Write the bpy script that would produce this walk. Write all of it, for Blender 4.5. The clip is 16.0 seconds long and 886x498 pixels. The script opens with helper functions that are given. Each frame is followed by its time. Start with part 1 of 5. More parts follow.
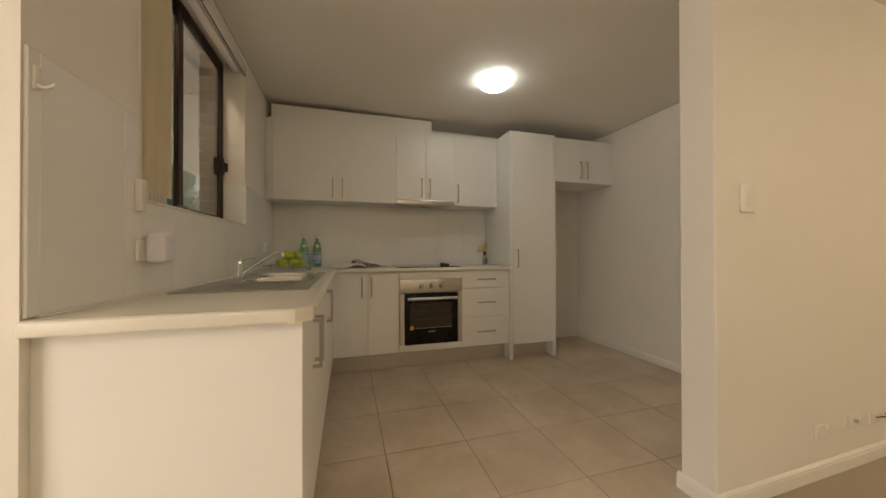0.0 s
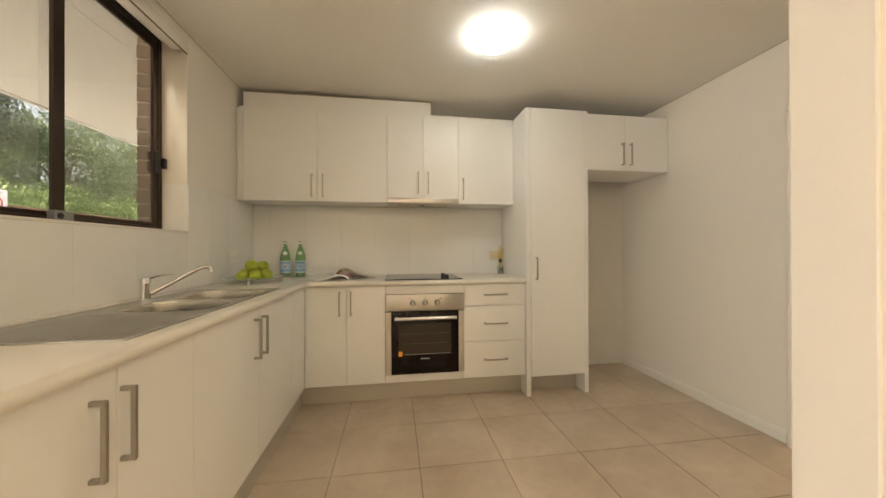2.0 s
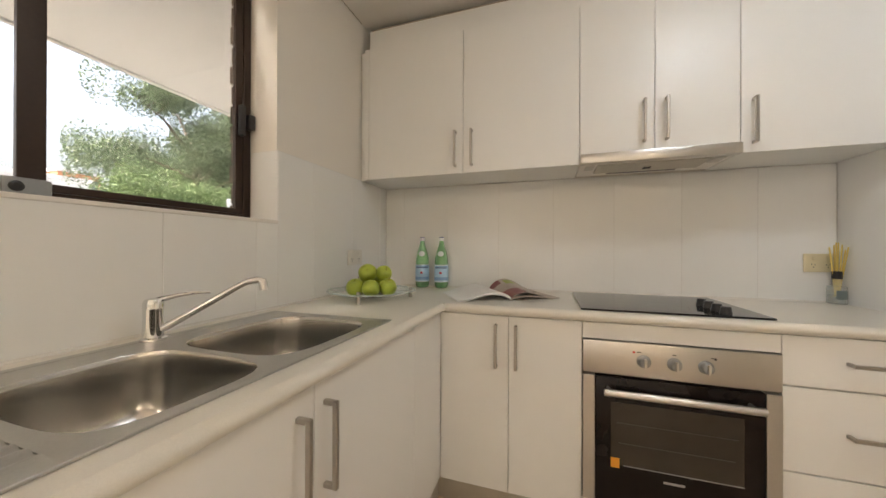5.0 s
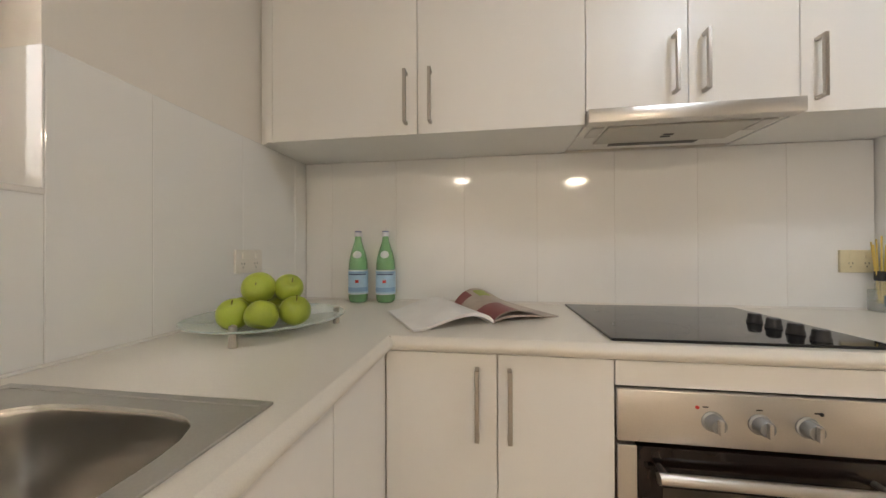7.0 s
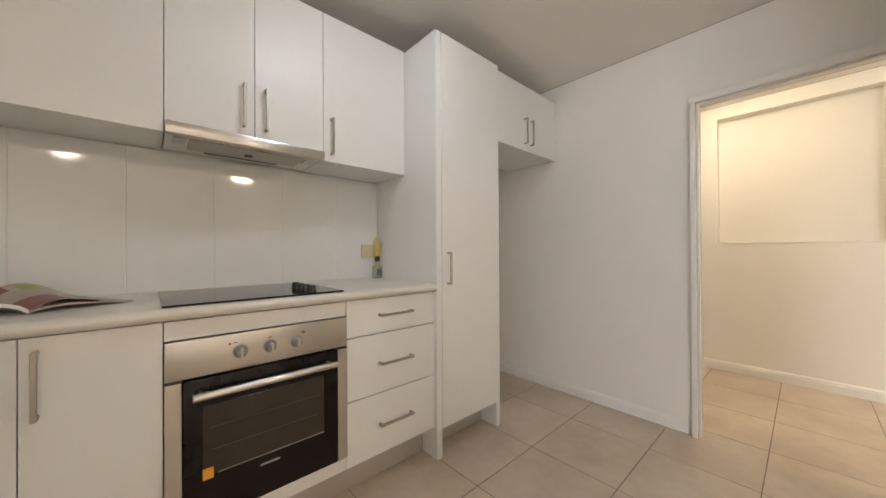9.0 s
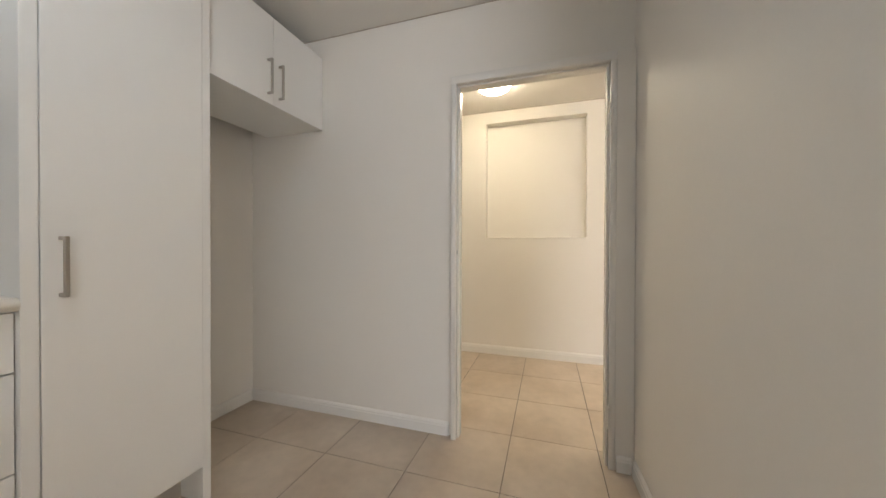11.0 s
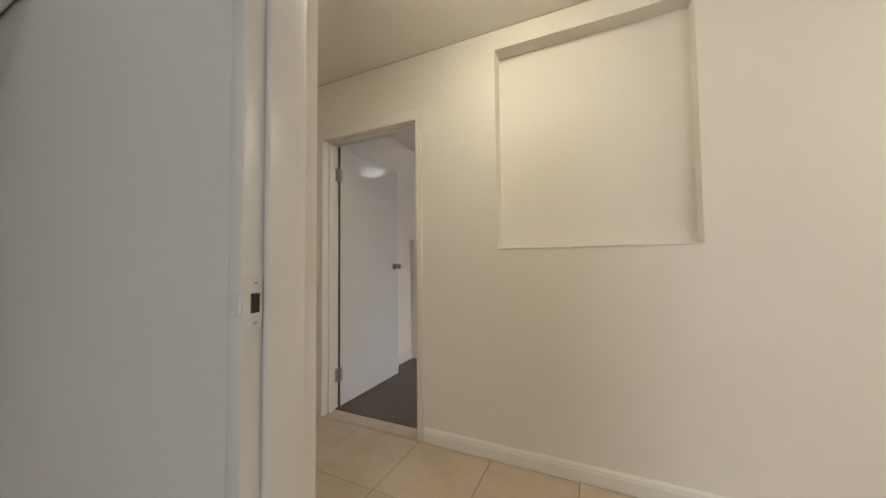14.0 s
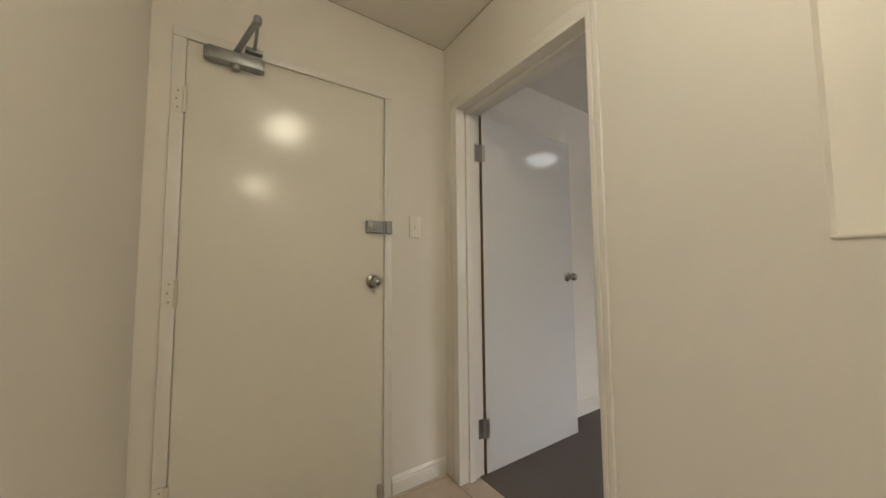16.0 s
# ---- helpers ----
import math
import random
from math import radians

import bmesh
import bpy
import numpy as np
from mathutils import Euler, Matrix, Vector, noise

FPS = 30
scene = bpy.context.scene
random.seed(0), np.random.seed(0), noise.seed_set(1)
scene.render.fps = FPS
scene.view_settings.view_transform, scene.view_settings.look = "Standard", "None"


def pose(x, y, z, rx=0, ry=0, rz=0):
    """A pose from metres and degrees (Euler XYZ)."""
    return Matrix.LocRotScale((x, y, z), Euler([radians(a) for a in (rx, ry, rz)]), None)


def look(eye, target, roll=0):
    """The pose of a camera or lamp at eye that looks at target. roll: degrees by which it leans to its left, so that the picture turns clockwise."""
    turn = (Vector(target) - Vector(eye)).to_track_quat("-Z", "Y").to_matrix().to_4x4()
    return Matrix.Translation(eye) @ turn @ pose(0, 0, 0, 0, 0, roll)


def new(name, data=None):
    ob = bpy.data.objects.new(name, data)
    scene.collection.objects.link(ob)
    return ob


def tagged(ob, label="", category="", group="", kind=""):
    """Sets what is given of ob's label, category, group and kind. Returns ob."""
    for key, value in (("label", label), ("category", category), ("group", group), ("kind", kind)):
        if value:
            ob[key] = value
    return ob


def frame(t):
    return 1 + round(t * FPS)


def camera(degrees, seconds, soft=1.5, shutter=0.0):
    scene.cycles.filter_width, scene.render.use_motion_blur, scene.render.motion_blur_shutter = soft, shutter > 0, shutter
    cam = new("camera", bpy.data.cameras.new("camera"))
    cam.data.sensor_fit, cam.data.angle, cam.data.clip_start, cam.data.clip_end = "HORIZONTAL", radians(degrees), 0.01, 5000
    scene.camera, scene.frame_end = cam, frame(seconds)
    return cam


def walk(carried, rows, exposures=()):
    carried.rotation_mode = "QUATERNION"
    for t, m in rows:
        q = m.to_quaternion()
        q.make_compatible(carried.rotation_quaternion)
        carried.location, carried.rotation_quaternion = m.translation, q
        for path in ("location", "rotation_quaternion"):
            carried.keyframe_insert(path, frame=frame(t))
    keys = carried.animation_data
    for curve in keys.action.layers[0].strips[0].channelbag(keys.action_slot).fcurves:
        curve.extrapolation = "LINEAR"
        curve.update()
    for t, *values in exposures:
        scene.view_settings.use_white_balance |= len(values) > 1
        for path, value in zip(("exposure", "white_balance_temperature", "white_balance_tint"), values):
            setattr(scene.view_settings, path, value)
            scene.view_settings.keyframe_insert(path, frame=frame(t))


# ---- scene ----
cam = camera(107.1, 16.0)
PATH = [
    (0, (0.699, -3.52, 1.08), (1.259, -1.6, 1.091), -0.1),
    (0.5, (0.854, -3.416, 1.102), (1.377, -1.485, 1.112), -0.2),
    (1, (0.993, -3.294, 1.108), (1.456, -1.349, 1.122), -0.3),
    (1.5, (1.108, -3.168, 1.141), (1.495, -1.206, 1.145), -0.0),
    (2, (1.22, -3.046, 1.152), (1.51, -1.067, 1.158), -0.2),
    (2.5, (1.315, -2.899, 1.174), (1.521, -0.91, 1.177), -0.2),
    (3, (1.33, -2.699, 1.178), (1.447, -0.702, 1.181), -0.1),
    (3.5, (1.296, -2.509, 1.172), (1.286, -0.509, 1.169), 0.1),
    (4, (1.242, -2.292, 1.164), (1.0, -0.307, 1.165), -0.0),
    (4.5, (1.163, -2.096, 1.162), (0.644, -0.165, 1.167), 0.1),
    (4.7, (1.109, -2.03, 1.155), (0.483, -0.131, 1.159), 0.2),
    (6.8, (0.829, -1.43, 1.157), (0.401, 0.524, 1.156), -0.3),
    (7, (0.857, -1.414, 1.145), (0.564, 0.565, 1.155), -0.2),
    (7.5, (0.901, -1.46, 1.117), (1.058, 0.534, 1.134), 0.0),
    (8, (0.958, -1.589, 1.113), (1.624, 0.296, 1.128), -0.2),
    (8.5, (1.037, -1.75, 1.104), (2.056, -0.029, 1.123), -0.3),
    (9, (1.111, -1.9, 1.099), (2.452, -0.416, 1.11), -0.3),
    (9.5, (1.182, -1.96, 1.09), (2.765, -0.739, 1.104), -0.3),
    (10, (1.332, -1.953, 1.09), (3.099, -1.016, 1.097), -0.1),
    (10.2, (1.402, -1.958, 1.088), (3.213, -1.11, 1.089), -0.0),
    (12.3, (2.415, -1.943, 1.036), (4.354, -1.451, 1.024), -0.2),
    (12.5, (2.514, -1.957, 1.039), (4.452, -1.465, 1.031), -0.3),
    (13, (2.757, -1.994, 1.054), (4.681, -1.447, 1.061), -0.4),
    (13.5, (2.978, -1.95, 1.066), (4.862, -1.279, 1.095), -0.5),
    (14, (3.22, -1.862, 1.082), (5.03, -1.015, 1.162), -0.6),
    (14.5, (3.419, -1.771, 1.078), (5.135, -0.75, 1.19), -0.7),
    (15, (3.614, -1.693, 1.088), (5.164, -0.435, 1.216), -0.6),
    (15.5, (3.784, -1.602, 1.085), (5.146, -0.144, 1.221), -0.5),
    (16, (3.959, -1.484, 1.091), (5.061, 0.179, 1.226), -0.5),
]
EXPOSURES = [
    (0, 1.98, 8060, 12),
    (1.0, 2.53, 8070, 12),
    (2.0, 2.88, 8070, 12),
    (3.5, 3.01, 7620, 13),
    (4.5, 3.00, 7070, 14),
    (7.0, 3.10, 6640, 15),
    (9.5, 2.84, 6440, 14),
    (12.5, 2.75, 6080, 11),
    (14.0, 2.37, 6030, 10),
    (16.0, 2.44, 6080, 8),
]
walk(cam, [(t, look(eye, target, roll)) for t, eye, target, roll in PATH], EXPOSURES)

# ---- world, sun, large lights ----
world = bpy.data.worlds.new("overcast_sky")
scene.world = world
world.use_nodes = True
wn, wl = world.node_tree.nodes, world.node_tree.links
sky = wn.new("ShaderNodeTexSky")
sky.sky_type = "NISHITA"
sky.sun_disc = False
sky.sun_elevation, sky.sun_rotation = radians(50), radians(200)
sky.air_density, sky.dust_density, sky.ozone_density = 1.0, 10.0, 0.4
SKY_STRENGTH = 0.15
wn["Background"].inputs["Strength"].default_value = SKY_STRENGTH
grey = wn.new("ShaderNodeHueSaturation")
grey.inputs["Saturation"].default_value, grey.inputs["Value"].default_value = 0.8, 1.0
wl.new(sky.outputs["Color"], grey.inputs["Color"])
wl.new(grey.outputs["Color"], wn["Background"].inputs["Color"])

sun_data = bpy.data.lights.new("sun", "SUN")
sun_data.energy, sun_data.angle, sun_data.color = 1.1, radians(20), (1.0, 0.96, 0.9)
sun = new("sun", sun_data)
sun.matrix_world = look((-20, -30, 40), (0, 0, 0))

KITCHEN_LAMP = (1.805, -1.18)
HALL_LAMP = (4.37, -1.54)


def ceil_z(x):
    """Underside of the kitchen ceiling, which falls slightly towards the hall."""
    return 2.45 - 0.017 * x


def lamp_window(name, eye, target, w, h, watts, colour):
    d = bpy.data.lights.new(name, "AREA")
    d.shape, d.size, d.size_y, d.energy, d.color = "RECTANGLE", w, h, watts, colour
    ob = new(name, d)
    ob.matrix_world = look(eye, target)
    return ob


# Added area lamps in unseen, assumed window openings, in place of their daylight.
lamp_window("living_daylight_fill", (-2.23, -4.6, 1.3), (2.0, -4.6, 1.2), 2.2, 1.7, 9.5, (0.88, 0.94, 1.0))
lamp_window("bedroom_daylight_fill", (6.4, -3.23, 1.45), (6.4, 0, 1.2), 1.3, 1.2, 0.16, (0.90, 0.95, 1.0))


# ---- materials ----
def mat(name, colour, rough=0.5, metal=0.0, grain=60.0, amount=0.04, bump=0.05, stain=0.0, stain_scale=2.0, coat=0.0, spread=0.0, bump_dist=0.002, spec=0.5):
    """Painted, stone or metal surface: base colour with fine grain and broad stains, and a fine relief."""
    m = bpy.data.materials.new(name)
    m.use_nodes = True
    n, l = m.node_tree.nodes, m.node_tree.links
    b = n["Principled BSDF"]
    b.inputs["Roughness"].default_value, b.inputs["Metallic"].default_value = rough, metal
    b.inputs["Coat Weight"].default_value = coat
    b.inputs["Specular IOR Level"].default_value = spec
    geo = n.new("ShaderNodeNewGeometry")
    fine = n.new("ShaderNodeTexNoise")
    fine.inputs["Scale"].default_value, fine.inputs["Detail"].default_value = grain, 4
    l.new(geo.outputs["Position"], fine.inputs["Vector"])
    broad = n.new("ShaderNodeTexNoise")
    broad.inputs["Scale"].default_value, broad.inputs["Detail"].default_value = stain_scale, 5
    l.new(geo.outputs["Position"], broad.inputs["Vector"])
    mix1 = n.new("ShaderNodeMix")
    mix1.data_type = "RGBA"
    mix1.inputs["A"].default_value = (*[c * (1 - amount) for c in colour], 1)
    mix1.inputs["B"].default_value = (*[min(1, c * (1 + amount)) for c in colour], 1)
    l.new(fine.outputs["Fac"], mix1.inputs["Factor"])
    mix2 = n.new("ShaderNodeMix")
    mix2.data_type, mix2.blend_type = "RGBA", "MULTIPLY"
    ramp = n.new("ShaderNodeMapRange")
    ramp.inputs["From Min"].default_value, ramp.inputs["From Max"].default_value = 0.35, 0.7
    ramp.inputs["To Min"].default_value, ramp.inputs["To Max"].default_value = 0.0, stain
    l.new(broad.outputs["Fac"], ramp.inputs["Value"])
    l.new(ramp.outputs["Result"], mix2.inputs["Factor"])
    l.new(mix1.outputs["Result"], mix2.inputs["A"])
    mix2.inputs["B"].default_value = (0.62, 0.55, 0.47, 1)
    out = mix2.outputs["Result"]
    if spread:
        info = n.new("ShaderNodeObjectInfo")
        hsv = n.new("ShaderNodeHueSaturation")
        mr = n.new("ShaderNodeMapRange")
        mr.inputs["To Min"].default_value, mr.inputs["To Max"].default_value = 1 - spread, 1 + spread
        l.new(info.outputs["Random"], mr.inputs["Value"])
        l.new(mr.outputs["Result"], hsv.inputs["Value"])
        l.new(out, hsv.inputs["Color"])
        out = hsv.outputs["Color"]
    l.new(out, b.inputs["Base Color"])
    if bump:
        bn = n.new("ShaderNodeBump")
        bn.inputs["Strength"].default_value, bn.inputs["Distance"].default_value = bump, bump_dist
        l.new(fine.outputs["Fac"], bn.inputs["Height"])
        l.new(bn.outputs["Normal"], b.inputs["Normal"])
    return m


def glass_mat(name, colour, rough=0.0, ior=1.45, trans=1.0, alpha=1.0):
    m = bpy.data.materials.new(name)
    m.use_nodes = True
    b = m.node_tree.nodes["Principled BSDF"]
    b.inputs["Base Color"].default_value = (*colour, 1)
    b.inputs["Transmission Weight"].default_value = trans
    b.inputs["Alpha"].default_value = alpha
    b.inputs["Roughness"].default_value, b.inputs["IOR"].default_value = rough, ior
    return m


def glow_mat(name, colour, strength):
    m = bpy.data.materials.new(name)
    m.use_nodes = True
    b = m.node_tree.nodes["Principled BSDF"]
    b.inputs["Base Color"].default_value = (0.9, 0.9, 0.88, 1)
    b.inputs["Emission Color"].default_value = (*colour, 1)
    b.inputs["Emission Strength"].default_value = strength
    return m


def pane_mat(name):
    """Thin flat window glass: its grey tint dims the view outside, with a reflection that grows at a slant."""
    m = bpy.data.materials.new(name)
    m.use_nodes = True
    n, l = m.node_tree.nodes, m.node_tree.links
    n.remove(n["Principled BSDF"])
    clear, gloss, mix = n.new("ShaderNodeBsdfTransparent"), n.new("ShaderNodeBsdfGlossy"), n.new("ShaderNodeMixShader")
    facing, power, ramp = n.new("ShaderNodeLayerWeight"), n.new("ShaderNodeMath"), n.new("ShaderNodeMapRange")
    power.operation = "POWER"
    power.inputs[1].default_value = 3.0
    ramp.inputs["To Min"].default_value, ramp.inputs["To Max"].default_value = 0.04, 0.85
    facing.inputs["Blend"].default_value = 0.5
    l.new(facing.outputs["Facing"], power.inputs[0])
    l.new(power.outputs[0], ramp.inputs["Value"])
    gloss.inputs["Roughness"].default_value = 0.01
    # Tint put in to lower the brightness of the view outside.
    clear.inputs["Color"].default_value = (0.75, 0.76, 0.75, 1)
    l.new(ramp.outputs["Result"], mix.inputs["Fac"])
    l.new(clear.outputs[0], mix.inputs[1])
    l.new(gloss.outputs[0], mix.inputs[2])
    l.new(mix.outputs[0], n["Material Output"].inputs["Surface"])
    return m


M_WALL = mat("cream_wall_paint", (0.82, 0.78, 0.715), 0.55, grain=140, amount=0.015, bump=0.12, stain=0.05, stain_scale=1.3, bump_dist=0.001)
M_CEIL = mat("matt_ceiling_paint", (0.84, 0.81, 0.76), 0.75, grain=90, amount=0.02, bump=0.1, stain=0.04, stain_scale=0.8)
M_TRIM = mat("gloss_trim_paint", (0.83, 0.80, 0.75), 0.23, grain=40, amount=0.015, bump=0.0, stain=0.05, stain_scale=3)
M_DOOR2 = mat("white_gloss_door_paint", (0.74, 0.735, 0.725), 0.08, grain=30, amount=0.015, bump=0.04, stain=0.04, stain_scale=2)
# Brown that carries the shadow line under the ceilings.
M_SHADOWLINE = mat("shadow_line_brown", (0.46, 0.39, 0.31), 0.8, grain=40, amount=0.25)
M_DOOR = mat("satin_door_paint", (0.80, 0.77, 0.69), 0.17, grain=30, amount=0.015, bump=0.08, stain=0.04, stain_scale=2)
M_CAB = mat("white_laminate", (0.86, 0.85, 0.82), 0.36, grain=220, amount=0.01, bump=0.04, stain=0.03, stain_scale=2.2, bump_dist=0.0006)
M_CARC = mat("cabinet_carcass", (0.82, 0.80, 0.76), 0.45, grain=120, amount=0.02, bump=0.03)
M_BENCH = mat("cream_stone_laminate", (0.78, 0.74, 0.66), 0.28, grain=420, amount=0.07, bump=0.03, stain=0.06, stain_scale=3)
M_KICK = mat("brushed_kickboard", (0.62, 0.58, 0.52), 0.38, metal=0.5, grain=200, amount=0.05, bump=0.03)
M_STEEL = mat("brushed_steel", (0.62, 0.60, 0.57), 0.3, metal=1.0, grain=260, amount=0.06, bump=0.05, stain=0.1, stain_scale=6)
# Lighter copy of the sink steel, for bounce light missing inside the bowls.
M_BOWL = mat("polished_bowl_steel_lightened", (0.58, 0.565, 0.535), 0.22, metal=1.0, grain=300, amount=0.05, bump=0.04, stain=0.1, stain_scale=9)
M_SINK = mat("satin_sink_steel", (0.52, 0.51, 0.485), 0.33, metal=1.0, grain=300, amount=0.08, bump=0.04, stain=0.15, stain_scale=9)
M_CHROME = mat("polished_chrome", (0.80, 0.80, 0.80), 0.07, metal=1.0, grain=20, amount=0.02, bump=0.0)
M_NICKEL = mat("satin_nickel", (0.47, 0.44, 0.40), 0.3, metal=1.0, grain=200, amount=0.04, bump=0.02)
M_BLACKGLASS = mat("black_ceramic_glass", (0.012, 0.012, 0.013), 0.06, grain=20, amount=0.1, bump=0.0)
M_OVENGLASS = mat("smoked_oven_glass", (0.050, 0.040, 0.030), 0.12, grain=12, amount=0.3, bump=0.0, spec=0.35)
M_OVENBLACK = mat("black_oven_door_glass", (0.010, 0.006, 0.005), 0.12, grain=12, amount=0.2, bump=0.0, spec=0.25)
M_BLACK = mat("black_plastic", (0.015, 0.014, 0.014), 0.3, grain=80, amount=0.1, bump=0.02)
M_GREYMETAL = mat("grey_enamel_metal", (0.33, 0.34, 0.34), 0.35, metal=0.6, grain=120, amount=0.05, bump=0.04)
M_PLASTIC = mat("ivory_plastic", (0.80, 0.77, 0.70), 0.3, grain=60, amount=0.02, bump=0.02)
M_YPLASTIC = mat("yellowed_plastic", (0.74, 0.66, 0.44), 0.35, grain=60, amount=0.03, bump=0.02)
M_LILAC = mat("lilac_white_plastic", (0.80, 0.78, 0.84), 0.3, grain=60, amount=0.02, bump=0.02)
M_FLOORTILE = mat("beige_porcelain_tile", (0.64, 0.535, 0.425), 0.33, grain=16, amount=0.12, bump=0.03, stain=0.5, stain_scale=2.6, spread=0.05)
M_GROUT = mat("dark_tile_grout", (0.20, 0.165, 0.13), 0.85, grain=150, amount=0.15, bump=0.2)
M_WALLTILE = mat("white_glazed_tile", (0.87, 0.865, 0.84), 0.06, grain=5, amount=0.015, bump=0.03, spread=0.012, bump_dist=0.004)
M_WGROUT = mat("pale_grout", (0.72, 0.70, 0.66), 0.8, grain=120, amount=0.05, bump=0.1)
M_CARPET = mat("taupe_carpet", (0.17, 0.145, 0.13), 0.95, grain=480, amount=0.35, bump=0.8, stain=0.2, stain_scale=4, bump_dist=0.006)
M_LCARPET = mat("beige_carpet", (0.46, 0.385, 0.30), 0.95, grain=420, amount=0.3, bump=0.8, stain=0.15, stain_scale=3, bump_dist=0.006)
M_FRAME = mat("brown_anodised_aluminium", (0.045, 0.028, 0.02), 0.35, metal=0.5, grain=90, amount=0.2, bump=0.03, stain=0.2)
M_PANE = pane_mat("window_pane")
M_BLIND = mat("cream_blind_fabric", (0.70, 0.63, 0.48), 0.75, grain=300, amount=0.06, bump=0.2)
M_SOFFIT = mat("white_soffit_board", (0.78, 0.77, 0.73), 0.8, grain=30, amount=0.03, bump=0.1, stain=0.1, stain_scale=0.8)
M_BRICK = mat("brown_clay_brick", (0.15, 0.105, 0.075), 0.85, grain=70, amount=0.25, bump=0.4, stain=0.3, stain_scale=9, spread=0.2)
M_MORTAR = mat("grey_mortar", (0.42, 0.38, 0.32), 0.9, grain=120, amount=0.12, bump=0.4)
M_FENCE = mat("weathered_fence_board", (0.20, 0.12, 0.08), 0.8, grain=25, amount=0.25, bump=0.4, stain=0.4, stain_scale=3, spread=0.15)
# Ground out of view, toned pale so it reflects light onto the soffit.
M_GROUND = mat("pale_bounce_ground", (0.25, 0.25, 0.245), 0.9, grain=30, amount=0.2, bump=0.4, stain=0.3, stain_scale=0.4)
M_BARK = mat("grey_bark", (0.13, 0.10, 0.075), 0.9, grain=14, amount=0.35, bump=0.8, stain=0.4, stain_scale=3, bump_dist=0.02)
M_SIGN = mat("white_sign_enamel", (0.82, 0.82, 0.82), 0.35, grain=20, amount=0.02, bump=0.0)
M_RED = mat("red_sign_enamel", (0.55, 0.03, 0.03), 0.4, grain=20, amount=0.05, bump=0.0)
M_APPLE = mat("green_apple_skin", (0.34, 0.42, 0.045), 0.28, grain=160, amount=0.1, bump=0.02, stain=0.25, stain_scale=20)
M_STEM = mat("apple_stem", (0.12, 0.075, 0.03), 0.8)
M_GREENGLASS = glass_mat("green_bottle_glass", (0.42, 0.82, 0.42), 0.04, trans=0.55, alpha=0.8)
M_WATER = glass_mat("clear_glass", (0.88, 0.92, 0.85), 0.03, trans=0.4, alpha=0.4)
M_FROST = glass_mat("frosted_plate_glass", (0.74, 0.86, 0.80), 0.2, trans=0.2, alpha=0.45)
M_LABEL = mat("pale_blue_label", (0.45, 0.66, 0.84), 0.5, grain=50, amount=0.15, bump=0.0, stain=0.0)
M_WLABEL = mat("white_label", (0.80, 0.82, 0.84), 0.5, grain=50, amount=0.03, bump=0.0)
M_NAVY = mat("navy_print", (0.03, 0.06, 0.2), 0.5)
M_PAPER = mat("coated_paper", (0.87, 0.86, 0.84), 0.4, grain=14, amount=0.09, bump=0.02, stain=0.1, stain_scale=12)
M_PHOTO = mat("printed_photo_page", (0.52, 0.44, 0.38), 0.35, grain=11, amount=0.25, bump=0.0, stain=0.6, stain_scale=14)
M_MAROON = mat("maroon_printed_panel", (0.23, 0.05, 0.05), 0.35, grain=30, amount=0.2, bump=0.0)
M_ORANGE = mat("orange_sticker", (0.85, 0.36, 0.03), 0.5)
M_BLUEPRINT = mat("mid_blue_print", (0.25, 0.42, 0.66), 0.5)
M_GREYLABEL = mat("grey_green_label", (0.17, 0.2, 0.19), 0.5)
M_REED = mat("yellow_reed", (0.80, 0.60, 0.16), 0.7, grain=120, amount=0.1)
M_LAMP1 = glow_mat("lit_opal_glass", (0.79, 0.91, 1.0), 4.4)
M_LAMP4 = glow_mat("lit_opal_glass_living", (1.0, 0.86, 0.62), 11.5)
M_LAMP6 = glow_mat("lit_opal_glass_dim", (1.0, 0.90, 0.72), 7.0)
M_LAMP2 = glow_mat("lit_opal_glass_warm", (1.0, 0.87, 0.62), 4.9)
M_LAMP5 = glow_mat("lit_opal_glass_far_hall", (1.0, 0.87, 0.64), 9.0)
M_LAMP3 = glow_mat("lit_opal_glass_cool", (1.0, 0.97, 0.92), 0.8)
M_LENS = mat("frosted_lamp_lens", (0.58, 0.56, 0.52), 0.3, grain=40, amount=0.05, bump=0.02)
# Dark brown for strips that stand in for shaded gaps.
M_DARKGAP = mat("dark_gap_brown", (0.17, 0.105, 0.06), 0.7, grain=60, amount=0.3, bump=0.2)
M_RACK = mat("dim_rack_steel", (0.058, 0.049, 0.04), 0.3, grain=60, amount=0.2, bump=0.0)
# Nickel darkened in its colour for the dark reflections on the knobs.
M_DARKNICKEL = mat("darkened_knob_metal", (0.36, 0.34, 0.31), 0.22, metal=1.0, grain=80, amount=0.1, bump=0.02)
M_FILTER = mat("aluminium_mesh_filter", (0.55, 0.53, 0.48), 0.45, metal=0.6, grain=500, amount=0.3, bump=0.5)
M_FACADE = mat("white_render_facade", (0.75, 0.75, 0.75), 0.8, grain=3, amount=0.05, bump=0.0)
M_FACADE2 = mat("orange_render_facade", (0.55, 0.25, 0.13), 0.8, grain=3, amount=0.08, bump=0.0)
M_FARGLASS = mat("far_window_glass", (0.12, 0.15, 0.18), 0.15, grain=2, amount=0.2, bump=0.0)


